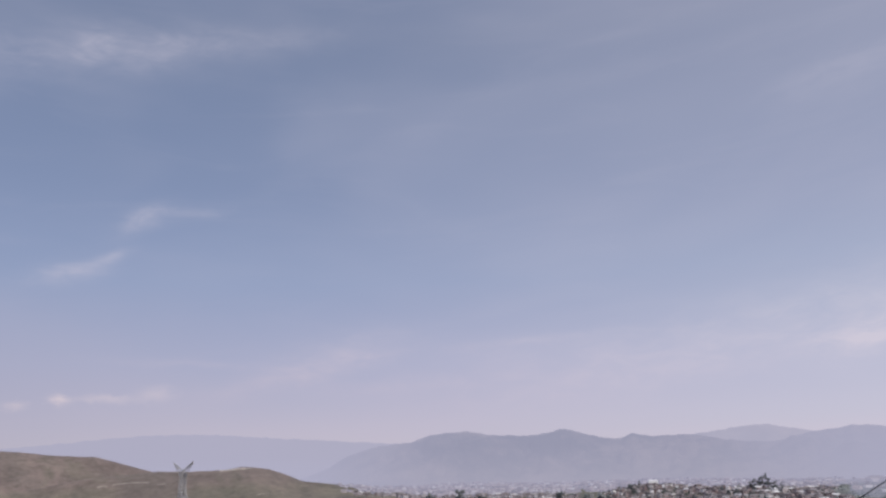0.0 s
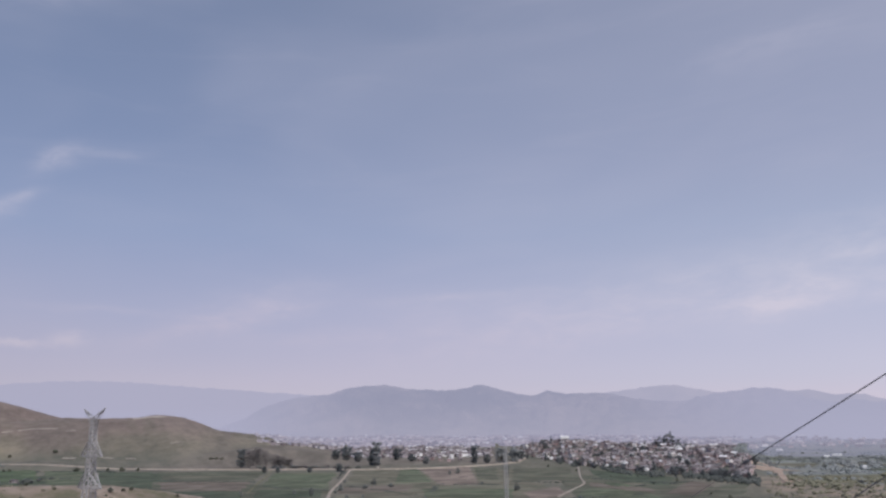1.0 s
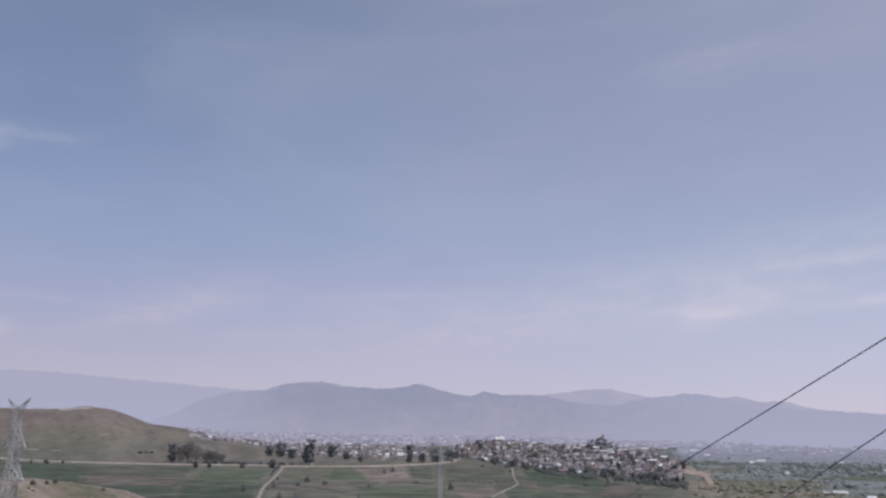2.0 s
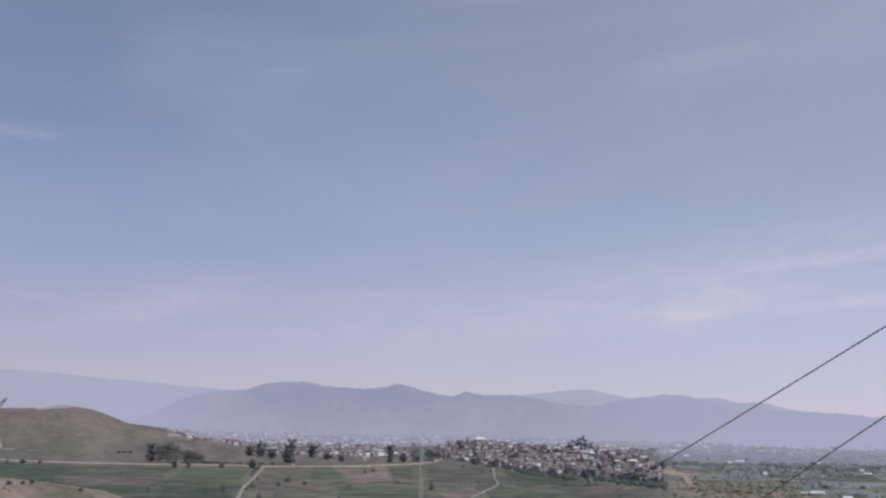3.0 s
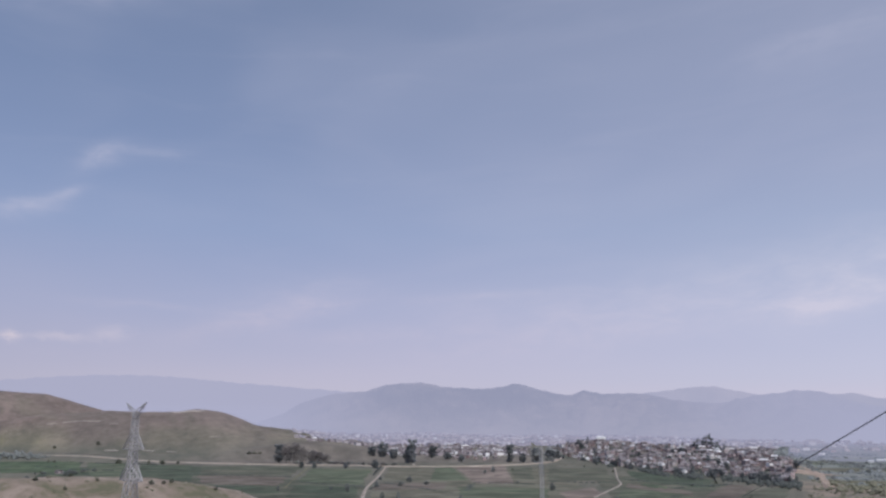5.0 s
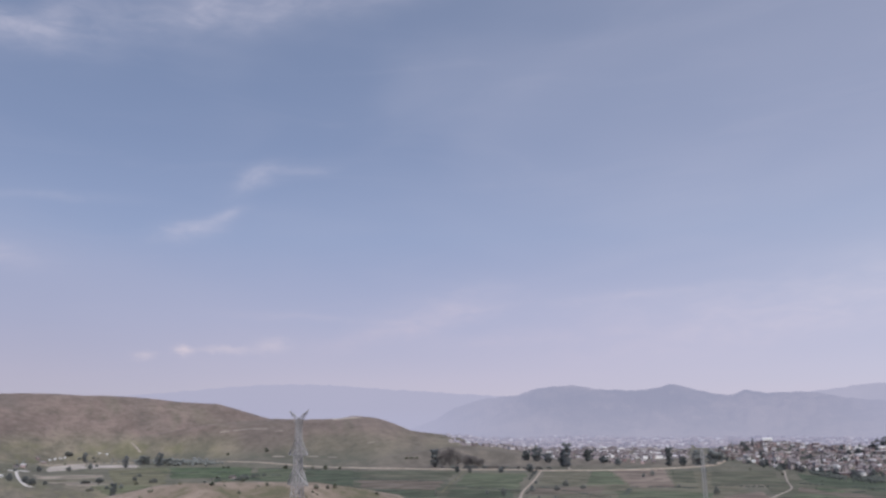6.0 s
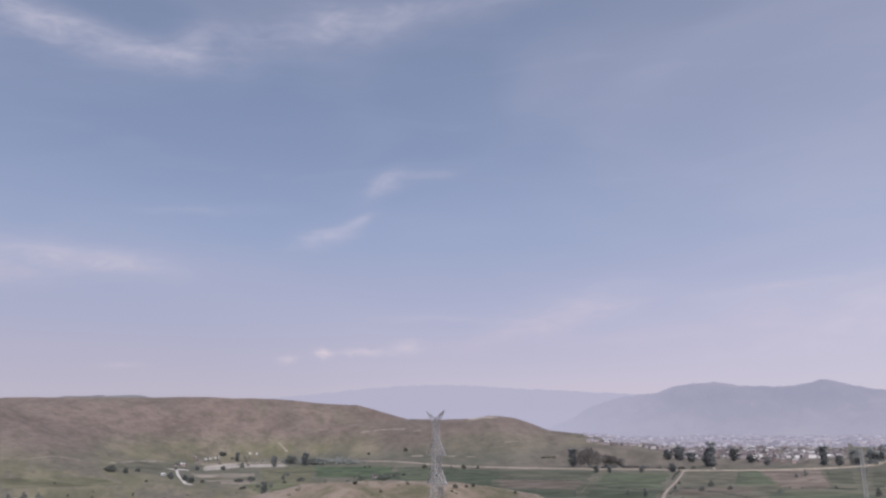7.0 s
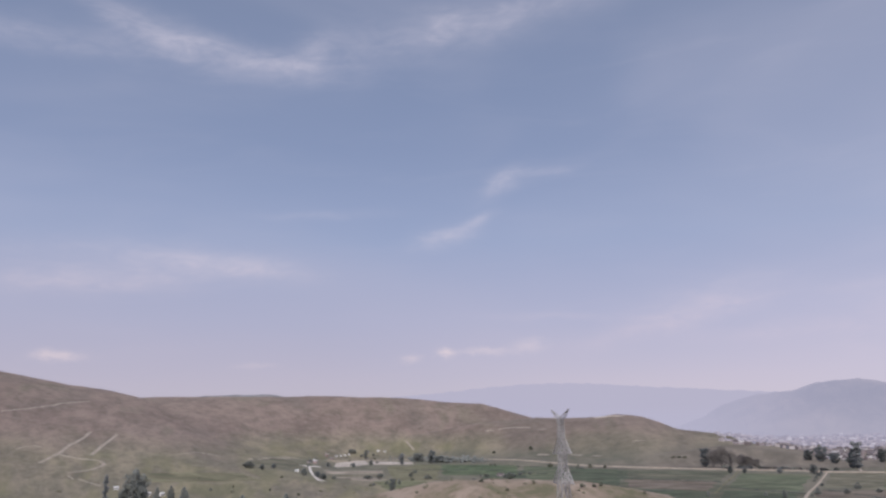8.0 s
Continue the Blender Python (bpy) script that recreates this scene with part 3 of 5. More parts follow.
def mesh_object(name, verts, faces, mats, parent=None, slots=None, shade=False):
    me = bpy.data.meshes.new(name)
    me.from_pydata([tuple(map(float, v)) for v in verts], [], faces)
    for m in mats:
        me.materials.append(m)
    if slots is not None:
        me.polygons.foreach_set("material_index", slots)
    if shade:
        me.polygons.foreach_set("use_smooth", [True] * len(me.polygons))
    me.update()
    ob = new(name, me)
    ob.parent = parent
    return ob


def polar_sheet(name, azimuths, radii, height_of, m):
    """A sheet of land on rings round the lookout."""
    A, R = np.meshgrid(np.radians(azimuths), radii)
    X, Y = R * np.sin(A), R * np.cos(A)
    Z = height_of(X, Y)
    cols, rows = len(azimuths), len(radii)
    verts = np.stack([X, Y, Z], -1).reshape(-1, 3)
    i = np.arange(rows - 1)[:, None] * cols + np.arange(cols - 1)[None, :]
    faces = np.stack([i, i + 1, i + cols + 1, i + cols], -1).reshape(-1, 4)[:, ::-1]
    return mesh_object(name, verts, faces.tolist(), [m], shade=True)


fan = np.concatenate([np.arange(-180, -72, 3.0), np.arange(-72, 42, 0.25), np.arange(42, 180.1, 3.0)])
rings = np.concatenate([np.linspace(0.0, 60, 16), np.geomspace(66, 700, 70), np.linspace(708, 2800, 190), np.linspace(2830, 4860, 46)])
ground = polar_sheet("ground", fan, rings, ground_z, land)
tagged(ground, "dry grass and bare brown soil of valley floor and rolling hills", "ground", kind="structure")

# ranges behind the valley
MAIN_RANGE = [(-22, -0.8), (-19, -0.1), (-17.2, 0.55), (-16.0, 0.98), (-15.4, 1.40), (-14.8, 1.72), (-14.1, 1.92), (-13.5, 2.06), (-12.9, 2.26), (-11.5, 2.38), (-10.4, 2.47), (-9.9, 2.64), (-9.4, 2.84), (-8.1, 2.98), (-6.7, 3.03), (-5.2, 2.74), (-2.5, 2.58), (-1.4, 2.70), (-0.8, 2.84), (-0.4, 2.97), (0.1, 2.88), (1.0, 2.60), (2.4, 2.26), (3.4, 2.11), (3.9, 2.26), (4.35, 2.45), (4.9, 2.32), (5.5, 2.21), (9.1, 2.27), (11.1, 2.52), (12.8, 2.60)]
MAIN_RANGE[-3:] = [(8.0, 2.20), (9.1, 2.02), (10.0, 1.80), (11.5, 1.58), (13.0, 1.50), (14.2, 1.66)]
MAIN_RANGE += [(15.3, 1.98), (16.4, 2.08), (17.0, 2.14), (17.7, 2.26), (18.1, 2.21), (18.5, 2.25), (19.0, 2.13), (19.4, 2.12), (20.1, 1.80), (21.0, 1.50), (22.0, 1.26), (23.0, 1.13), (24.3, 1.09), (25.4, 1.15), (25.9, 1.08), (26.6, 1.09), (27.3, 1.00), (28.0, 1.03), (28.6, 0.94), (30.4, 0.73), (33.0, 0.68), (38, 0.4), (46, 0.3)]
MID_RANGE = [(5.0, 1.2), (7.0, 2.0), (8.6, 2.24), (9.1, 2.27), (11.1, 2.52), (12.8, 2.60), (14.0, 2.32), (15.3, 2.03), (16.4, 1.95), (18, 1.3), (20, 0.7)]
BACK_RANGE = [(-56, 1.6), (-46, 2.2), (-39, 2.5), (-34.7, 2.83), (-28.8, 3.33), (-26.1, 3.42), (-23.1, 3.31), (-20.1, 3.06), (-16.5, 2.79), (-13.6, 2.55), (-11, 2.37), (-8, 2.2), (-2, 1.8)]
BACK_RIGHT = [(15.5, 1.0), (17.0, 1.8), (18.6, 1.95), (19.7, 1.98), (20.4, 1.96), (20.9, 2.05), (21.5, 1.90), (22.2, 1.70), (22.7, 1.63), (23.2, 1.71), (23.7, 1.66), (24.2, 1.62), (24.6, 1.46), (25.0, 1.32), (25.9, 1.16), (27.5, 0.95), (31, 0.5)]


def range_height(knots, top_r, foot, back, rough):
    """Heights of a far range; top_r and foot may change with the azimuth."""
    def height_of(x, y):
        r, a = np.hypot(x, y), np.degrees(np.arctan2(x, y))
        t, f = (v(a) if callable(v) else v for v in (top_r, foot))
        ragged = [(k[0], k[1]) for k in knots]
        z = ridge(a, r, ragged, t, f, t + back, 0.9) * (1 + 0.016 * fbm(a * 100, a * 37, 170, 4))
        gullies = np.abs(fbm(a * 60 + r * 0.12, r * 0.45, 420, 4)) - 0.25
        return z + (rough * gullies * smooth(z / 120) + 0.35 * rough * fbm(x, y, 170)) * smooth((t - r) / 260 + 0.02) * smooth(z / 30) - 4
    return height_of


def main_top(a):
    return np.interp(a, [-22, 4, 18, 34, 46], [4450, 4400, 4100, 3500, 3300])


def main_foot(a):
    return np.interp(a, [-22, 4, 18, 34, 46], [3750, 3600, 2950, 2150, 2000])


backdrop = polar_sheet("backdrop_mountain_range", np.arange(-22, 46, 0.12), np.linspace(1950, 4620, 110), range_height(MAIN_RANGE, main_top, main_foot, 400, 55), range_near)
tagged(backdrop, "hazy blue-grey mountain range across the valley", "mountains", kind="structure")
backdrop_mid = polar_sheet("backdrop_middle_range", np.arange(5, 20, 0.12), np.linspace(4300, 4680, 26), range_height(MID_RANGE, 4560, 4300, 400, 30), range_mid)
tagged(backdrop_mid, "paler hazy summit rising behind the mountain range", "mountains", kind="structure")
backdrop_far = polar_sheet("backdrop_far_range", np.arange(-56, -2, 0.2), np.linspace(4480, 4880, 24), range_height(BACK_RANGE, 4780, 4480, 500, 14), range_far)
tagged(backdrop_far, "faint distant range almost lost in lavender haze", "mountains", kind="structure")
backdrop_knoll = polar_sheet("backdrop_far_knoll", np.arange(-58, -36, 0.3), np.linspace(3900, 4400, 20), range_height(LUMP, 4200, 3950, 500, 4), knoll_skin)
tagged(backdrop_knoll, "olive knoll behind the brown ridge, blued by painted haze", "hill", kind="structure")
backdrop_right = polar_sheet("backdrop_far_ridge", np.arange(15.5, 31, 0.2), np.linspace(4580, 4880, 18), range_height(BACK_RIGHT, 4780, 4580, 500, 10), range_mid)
tagged(backdrop_right, "distant ridge paled by painted haze behind the nearer mountain range", "mountains", kind="structure")


def plain_height(x, y):
    return ground_z(x, y) + 0.5


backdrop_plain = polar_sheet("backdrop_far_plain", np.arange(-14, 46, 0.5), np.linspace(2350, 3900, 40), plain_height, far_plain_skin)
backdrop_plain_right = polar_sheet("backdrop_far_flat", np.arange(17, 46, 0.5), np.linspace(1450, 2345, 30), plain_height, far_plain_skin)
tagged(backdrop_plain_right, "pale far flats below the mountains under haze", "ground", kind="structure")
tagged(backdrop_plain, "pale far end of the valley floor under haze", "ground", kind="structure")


# ---------------------------------------------------------------- builders
def settle(x, y):
    """The place on the land in the line of sight to a point of the flat valley floor."""
    r = math.hypot(x, y)
    return meet(math.degrees(math.atan2(x, y)), -math.degrees(math.atan2(EYE, r)), 420)


def part(name, verts, faces, m, parent, label="", shade=False):
    ob = mesh_object(name, verts, faces, [m], parent, shade=shade)
    return tagged(ob, label) if label else ob


def thing(name, label, category, group="", kind=""):
    return tagged(new(name), label, category, group, kind)


BOX = [(0, 3, 2, 1), (4, 5, 6, 7), (0, 1, 5, 4), (1, 2, 6, 5), (2, 3, 7, 6), (3, 0, 4, 7)]


def box(x0, x1, y0, y1, z0, z1):
    return [(x0, y0, z0), (x1, y0, z0), (x1, y1, z0), (x0, y1, z0), (x0, y0, z1), (x1, y0, z1), (x1, y1, z1), (x0, y1, z1)], [f for f in BOX]


def joined(pieces):
    verts, faces = [], []
    for v, f in pieces:
        k = len(verts)
        verts += list(v)
        faces += [tuple(i + k for i in q) for q in f]
    return verts, faces


def bar(p, q, w0, w1=None, sides=4):
    """A straight tapered bar between two points."""
    p, q = Vector(p), Vector(q)
    w1 = w0 if w1 is None else w1
    d = (q - p).normalized()
    s = d.cross(Vector((0, 0, 1)) if abs(d.z) < 0.95 else Vector((1, 0, 0))).normalized()
    u = d.cross(s)
    ring = [s * math.cos(2 * math.pi * (i + 0.5) / sides) + u * math.sin(2 * math.pi * (i + 0.5) / sides) for i in range(sides)]
    verts = [p + c * w0 * 0.7 for c in ring] + [q + c * w1 * 0.7 for c in ring]
    faces = [(i, (i + 1) % sides, sides + (i + 1) % sides, sides + i) for i in range(sides)] + [tuple(range(sides))[::-1], tuple(range(sides, 2 * sides))]
    return verts, faces


def glide(points, step):
    """Points of a smooth line through the given ones, about step apart."""
    P = [Vector((*p, 0)) for p in points]
    P = [P[0] * 2 - P[1]] + P + [P[-1] * 2 - P[-2]]
    out = []
    for a, b, c, d in zip(P, P[1:], P[2:], P[3:]):
        k = max(1, int((c - b).length / step))
        for i in range(k):
            t = i / k
            out.append(0.5 * (2 * b + (c - a) * t + (2 * a - 5 * b + 4 * c - d) * t * t + (3 * b - 3 * c + d - a) * t ** 3))
    return out + [P[-2]]


def strip(name, points, top, lift, m, label, category="road", slope=1.2, step=12, wobble=0.0):
    """A road or track laid on the land: flat top, sloping sides, its feet sunk in the ground."""
    line = glide(points, step)
    verts, faces = [], []
    for i, p in enumerate(line):
        d = (line[min(i + 1, len(line) - 1)] - line[max(i - 1, 0)]).normalized()
        s = Vector((-d.y, d.x, 0))
        half = top / 2 * (1 + wobble * noise.noise(p * 0.05))
        for off, h in ((half + slope * (lift + 0.3), -0.3), (half, lift), (0, lift + 0.05), (-half, lift), (-half - slope * (lift + 0.3), -0.3)):
            q = p + s * off
            verts.append((q.x, q.y, float(ground_z(q.x, q.y)) + h))
    for i in range(len(line) - 1):
        for k in range(4):
            a = i * 5 + k
            faces.append((a, a + 1, a + 6, a + 5))
    return tagged(mesh_object(name, verts, faces, [m]), label, category, kind="structure")


def field(corners, m, label, lift=0.35, cells=10, ragged=5):
    """A cultivated plot: a low raised bed over four corners, with edges that reach into the ground."""
    c = [Vector((*p, 0)) for p in corners]
    verts, faces = [], []
    for j in range(cells + 1):
        for i in range(cells + 1):
            u, v = i / cells, j / cells
            p = (c[0] * (1 - u) + c[1] * u) * (1 - v) + (c[3] * (1 - u) + c[2] * u) * v
            rim = i in (0, cells) or j in (0, cells)
            if rim:
                p = p + Vector((noise.noise(p * 0.03), noise.noise(p * 0.03 + Vector((9, 4, 0))), 0)) * ragged
            verts.append((p.x, p.y, float(ground_z(p.x, p.y)) + (-0.2 if rim else lift + 0.12 * noise.noise(p * 0.08))))
    n = cells + 1
    for j in range(cells):
        for i in range(cells):
            faces.append((j * n + i, j * n + i + 1, (j + 1) * n + i + 1, (j + 1) * n + i))
    ob = mesh_object("crop_field", verts, faces, [m], shade=True)
    return tagged(ob, label, "field", "fields of the valley floor")


ICO = None


def lump(rng, at, size, squash=0.8):
    """One leaf clump: a ragged twelve-cornered lump."""
    global ICO
    if ICO is None:
        bm = bmesh.new()
        bmesh.ops.create_icosphere(bm, subdivisions=1, radius=1)
        bm.verts.ensure_lookup_table()
        ICO = ([v.co.copy() for v in bm.verts], [tuple(v.index for v in f.verts) for f in bm.faces])
        bm.free()
    turn = Euler([rng.uniform(0, 6.28) for _ in range(3)]).to_matrix()
    verts = []
    for co in ICO[0]:
        p = turn @ (co * size * rng.uniform(0.72, 1.25))
        verts.append((at[0] + p.x, at[1] + p.y, at[2] + p.z * squash))
    return verts, ICO[1]


def sprays(rng, at, size, count):
    """Loose leaf sprays round a clump."""
    verts, faces = [], []
    for _ in range(count):
        d = Vector((rng.gauss(0, 1), rng.gauss(0, 1), rng.gauss(0.1, 0.8))).normalized() * size * rng.uniform(0.9, 1.5)
        o, a = Vector(at) + d, Vector((rng.gauss(0, 1), rng.gauss(0, 1), rng.gauss(0, 1))).normalized()
        b = a.cross(d).normalized()
        s = size * rng.uniform(0.25, 0.5)
        k = len(verts)
        verts += [o - a * s, o + b * s * 0.5, o + a * s, o - b * s * 0.5]
        faces.append((k, k + 1, k + 2, k + 3))
    return verts, faces


def tree(kind, seed, label, m, category="tree"):
    """A tree ten metres high: tapered trunk with limbs and a crown of many clumps."""
    rng = random.Random(seed)
    t = thing("tree" if category == "tree" else "bush", label, category)
    trunk_h = {"poplar": 8.5, "eucalyptus": 7.5, "round": 5.0, "bush": 3.5, "bare": 7.0, "open": 8.6, "fine": 7.5}[kind]
    wood = [bar((0, 0, -0.6), (0.1, 0.05, trunk_h * 0.5), 0.34, 0.22, 6), bar((0.1, 0.05, trunk_h * 0.5), (rng.uniform(-0.4, 0.4), rng.uniform(-0.4, 0.4), trunk_h), 0.22, 0.07, 6)]
    tips = []
    limbs = {"poplar": 7, "eucalyptus": 9, "round": 9, "bush": 8, "bare": 22, "open": 13, "fine": 14}[kind]
    for i in range(limbs):
        z0 = trunk_h * rng.uniform(0.25 if kind != "bush" else 0.05, 0.9)
        a = i * 2.4 + rng.uniform(-0.5, 0.5)
        reach = {"poplar": 0.9, "eucalyptus": 2.0, "round": 2.9, "bush": 2.8, "bare": 2.0, "open": 2.3, "fine": 2.2}[kind] * rng.uniform(0.6, 1.1)
        tip = (reach * math.cos(a), reach * math.sin(a), min(9.4, z0 + rng.uniform(1.0, 2.6)))
        wood.append(bar((0.06, 0.03, z0), tip, 0.12, 0.03, 4))
        tips.append(tip)
        if kind == "bare":
            for _ in range(4):
                k = rng.uniform(0.4, 1.0)
                o = Vector((0.06, 0.03, z0)).lerp(Vector(tip), k)
                wood.append(bar(o, o + Vector((rng.gauss(0, 0.7), rng.gauss(0, 0.7), rng.uniform(0.3, 1.4))), 0.05, 0.02, 3))
    part("trunk", *joined(wood), bark if kind != "bare" else twig, t)
    leaves = []
    count = {"poplar": 190, "eucalyptus": 220, "round": 230, "bush": 130, "bare": 420, "open": 95, "fine": 760}[kind]
    for i in range(count):
        if rng.random() < (0.9 if kind == "open" else 0.35):
            tx, ty, tz = rng.choice(tips)
            at = (tx + rng.gauss(0, 0.35), ty + rng.gauss(0, 0.35), tz + rng.gauss(0, 0.35))
        else:
            a, q = rng.uniform(0, 6.283), math.sqrt(rng.random())
            if kind == "poplar":
                z = rng.uniform(0.3, 9.6)
                w = 1.5 * math.sin(math.pi * min(1, (z + 1.6) / 11.6)) ** 0.7 + 0.15
            elif kind in ("eucalyptus", "fine"):
                z = rng.uniform(0.3, 9.6)
                w = 2.5 * math.sin(math.pi * min(1, (z + 1.2) / 11.2)) ** 0.9 * (0.82 + 0.25 * math.sin(z * 2.1 + seed)) + 0.2
            elif kind == "round":
                z = rng.uniform(0.3, 9.4)
                w = 3.1 * math.sin(math.pi * min(1, (z + 0.8) / 10.6)) ** 0.6 + 0.2
            elif kind == "bush":
                z = rng.uniform(0.6, 9.0)
                w = 3.3 * math.cos(math.pi / 2 * min(1, z / 10.2)) ** 0.6
            else:
                z = rng.uniform(1.2, 9.3)
                w = 2.6 * math.sin(math.pi * min(1, (z + 0.6) / 10.6)) ** 0.6
            w *= 0.84 + 0.20 * math.sin(3.0 * a + 1.7 * z + seed) + rng.uniform(-0.1, 0.25)
            at = (w * q * math.cos(a), w * q * math.sin(a), z)
        size = rng.uniform(0.45, 0.95) * {"poplar": 0.56, "eucalyptus": 0.64, "round": 0.70, "bush": 0.80, "bare": 0.30, "open": 0.55, "fine": 0.36}[kind]
        leaves.append(lump(rng, at, size))
        leaves.append(sprays(rng, at, size, 3))
    part("crown", *joined(leaves), m, t, shade=True)
    t["span"] = {"poplar": 3.4, "eucalyptus": 5.2, "round": 6.4, "bush": 6.8, "bare": 5.0, "open": 4.8, "fine": 5.2}[kind]
    return t


TREES = {}
USED = set()


def plant(name, x, y, h, w, group="", label=""):
    """Put a tree or bush of that kind on the land, h high and w wide."""
    proto = TREES[name]
    k = w / proto["span"]
    m = pose(x, y, float(ground_z(x, y)) - 0.1, 0, 0, (x * 37 + y * 13) % 360) @ Matrix.Diagonal((k, k, h / 10, 1))
    if name in USED:
        ob = copy_thing(proto, m @ Matrix.Diagonal((1 / proto.scale[0], 1 / proto.scale[1], 1 / proto.scale[2], 1)))
    else:
        proto.matrix_basis = m
        USED.add(name)
        ob = proto
    tagged(ob, label, "", group)
    return ob


def house_kind(seed, w, d, h, roof):
    """A small house: plastered body, roof of its own, door and windows set in the front."""
    rng = random.Random(seed)
    t = thing("house", "small plastered house with a dull tin roof", "house", "houses on the hill")
    part("wall", *box(-w / 2, w / 2, -d / 2, d / 2, -1.5, h), house_wall, t)
    if roof == "flat":
        over = 0.25
        slab = [box(-w / 2 - over, w / 2 + over, -d / 2 - over, d / 2 + over, h + 0.003, h + 0.25)]
        slab += [box(-w / 2 - over, w / 2 + over, -d / 2 - over, -d / 2, h + 0.25, h + 0.7)]
        part("roof", *joined(slab), house_roof, t)
    elif roof == "shed":
        o = 0.4
        v = [(-w / 2 - o, -d / 2 - o, h + 0.01), (w / 2 + o, -d / 2 - o, h + 0.01), (w / 2 + o, d / 2 + o, h + 0.01), (-w / 2 - o, d / 2 + o, h + 0.01),
             (-w / 2 - o, -d / 2 - o, h + 0.2), (w / 2 + o, -d / 2 - o, h + 0.2), (w / 2 + o, d / 2 + o, h + 1.5), (-w / 2 - o, d / 2 + o, h + 1.5)]
        part("roof", v, BOX, house_roof, t)
    else:
        o, rise = 0.45, d * 0.26
        v = [(-w / 2 - o, -d / 2 - o, h), (w / 2 + o, -d / 2 - o, h), (w / 2 + o, d / 2 + o, h), (-w / 2 - o, d / 2 + o, h), (-w / 2 - o, 0, h + rise), (w / 2 + o, 0, h + rise)]
        part("roof", v, [(0, 1, 5, 4), (2, 3, 4, 5), (1, 2, 5), (3, 0, 4), (3, 2, 1, 0)], house_roof, t)
    door_x = rng.uniform(-w / 4, w / 4)
    part("door", *box(door_x - 0.55, door_x + 0.55, -d / 2 - 0.06, -d / 2 + 0.02, 0.0, 2.1), door_wood, t)
    for floor_z in ([1.0] if h < 4 else [1.0, 3.8]):
        for x in (-w * 0.33, w * 0.33):
            if floor_z > 2 or abs(x - door_x) > 1.4:
                part("window", *box(x - 0.7, x + 0.7, -d / 2 - 0.05, -d / 2 + 0.02, floor_z, floor_z + 1.3), glass_dark, t)
    part("window", *box(w / 2 - 0.02, w / 2 + 0.05, -0.8, 0.8, 1.0, 2.3), glass_dark, t)
    return t


def hall(x, y, length, depth, h, turn, label, group="", panes=True):
    """A long white-roofed shed or hall."""
    t = thing("shed", label, "shed", group)
    t.matrix_basis = pose(x, y, float(ground_z(x, y)), 0, 0, turn)
    part("wall", *box(-length / 2, length / 2, -depth / 2, depth / 2, -1.0, h), white_sheet, t)
    o, rise = 0.4, depth * 0.2
    v = [(-length / 2 - o, -depth / 2 - o, h), (length / 2 + o, -depth / 2 - o, h), (length / 2 + o, depth / 2 + o, h), (-length / 2 - o, depth / 2 + o, h), (-length / 2 - o, 0, h + rise), (length / 2 + o, 0, h + rise)]
    part("roof", v, [(0, 1, 5, 4), (2, 3, 4, 5), (1, 2, 5), (3, 0, 4), (3, 2, 1, 0)], white_sheet, t)
    for k in (-0.3, 0.0, 0.3) if panes else ():
        x0, x1, z0, z1, f0 = length * k - 0.9, length * k + 0.9, h * 0.35, h * 0.7, -depth / 2
        pane = part("window", *box(x0, x1, f0 - 0.05, f0 + 0.02, z0, z1), glass_dark, t)
        part("window_frame", *joined([box(x0 - 0.1, x1 + 0.1, f0 - 0.08, f0 + 0.01, z1, z1 + 0.1), box(x0 - 0.1, x1 + 0.1, f0 - 0.1, f0 + 0.01, z0 - 0.1, z0), box(x0 - 0.1, x0, f0 - 0.08, f0 + 0.01, z0, z1), box(x1, x1 + 0.1, f0 - 0.08, f0 + 0.01, z0, z1)]), steel, pane)
    return t


def facing(x, y):
    """Turn that points a thing's front, its -y side, at the lookout."""
    return -math.degrees(math.atan2(x, y))


# ---------------------------------------------------------------- fields
# broad fields of the valley floor, by their corners in plan
BROAD = [
    ("dark", [(-700, 1180), (-430, 1190), (-340, 960), (-560, 900)], "broad dark green field of the valley floor"),
    ("dull", [(-560, 1000), (-330, 930), (-250, 700), (-430, 740)], "broad dull green field of the valley floor"),
    ("olive", [(-130, 1130), (60, 1180), (70, 620), (-120, 600)], "broad olive field of the valley floor"),
    ("dull", [(70, 1060), (210, 860), (210, 620), (60, 600)], "broad dull green field below the hill town"),
    ("meadow", [(-690, 860), (-560, 915), (-440, 790), (-540, 700)], "olive dry meadow dotted with bushes"),
    ("dull", [(-330, 930), (-150, 880), (-110, 600), (-260, 640)], "broad dull green field of the valley floor"),
]
for colour, corners, text in BROAD:
    field(corners, CROPS[colour], text, 0.12)

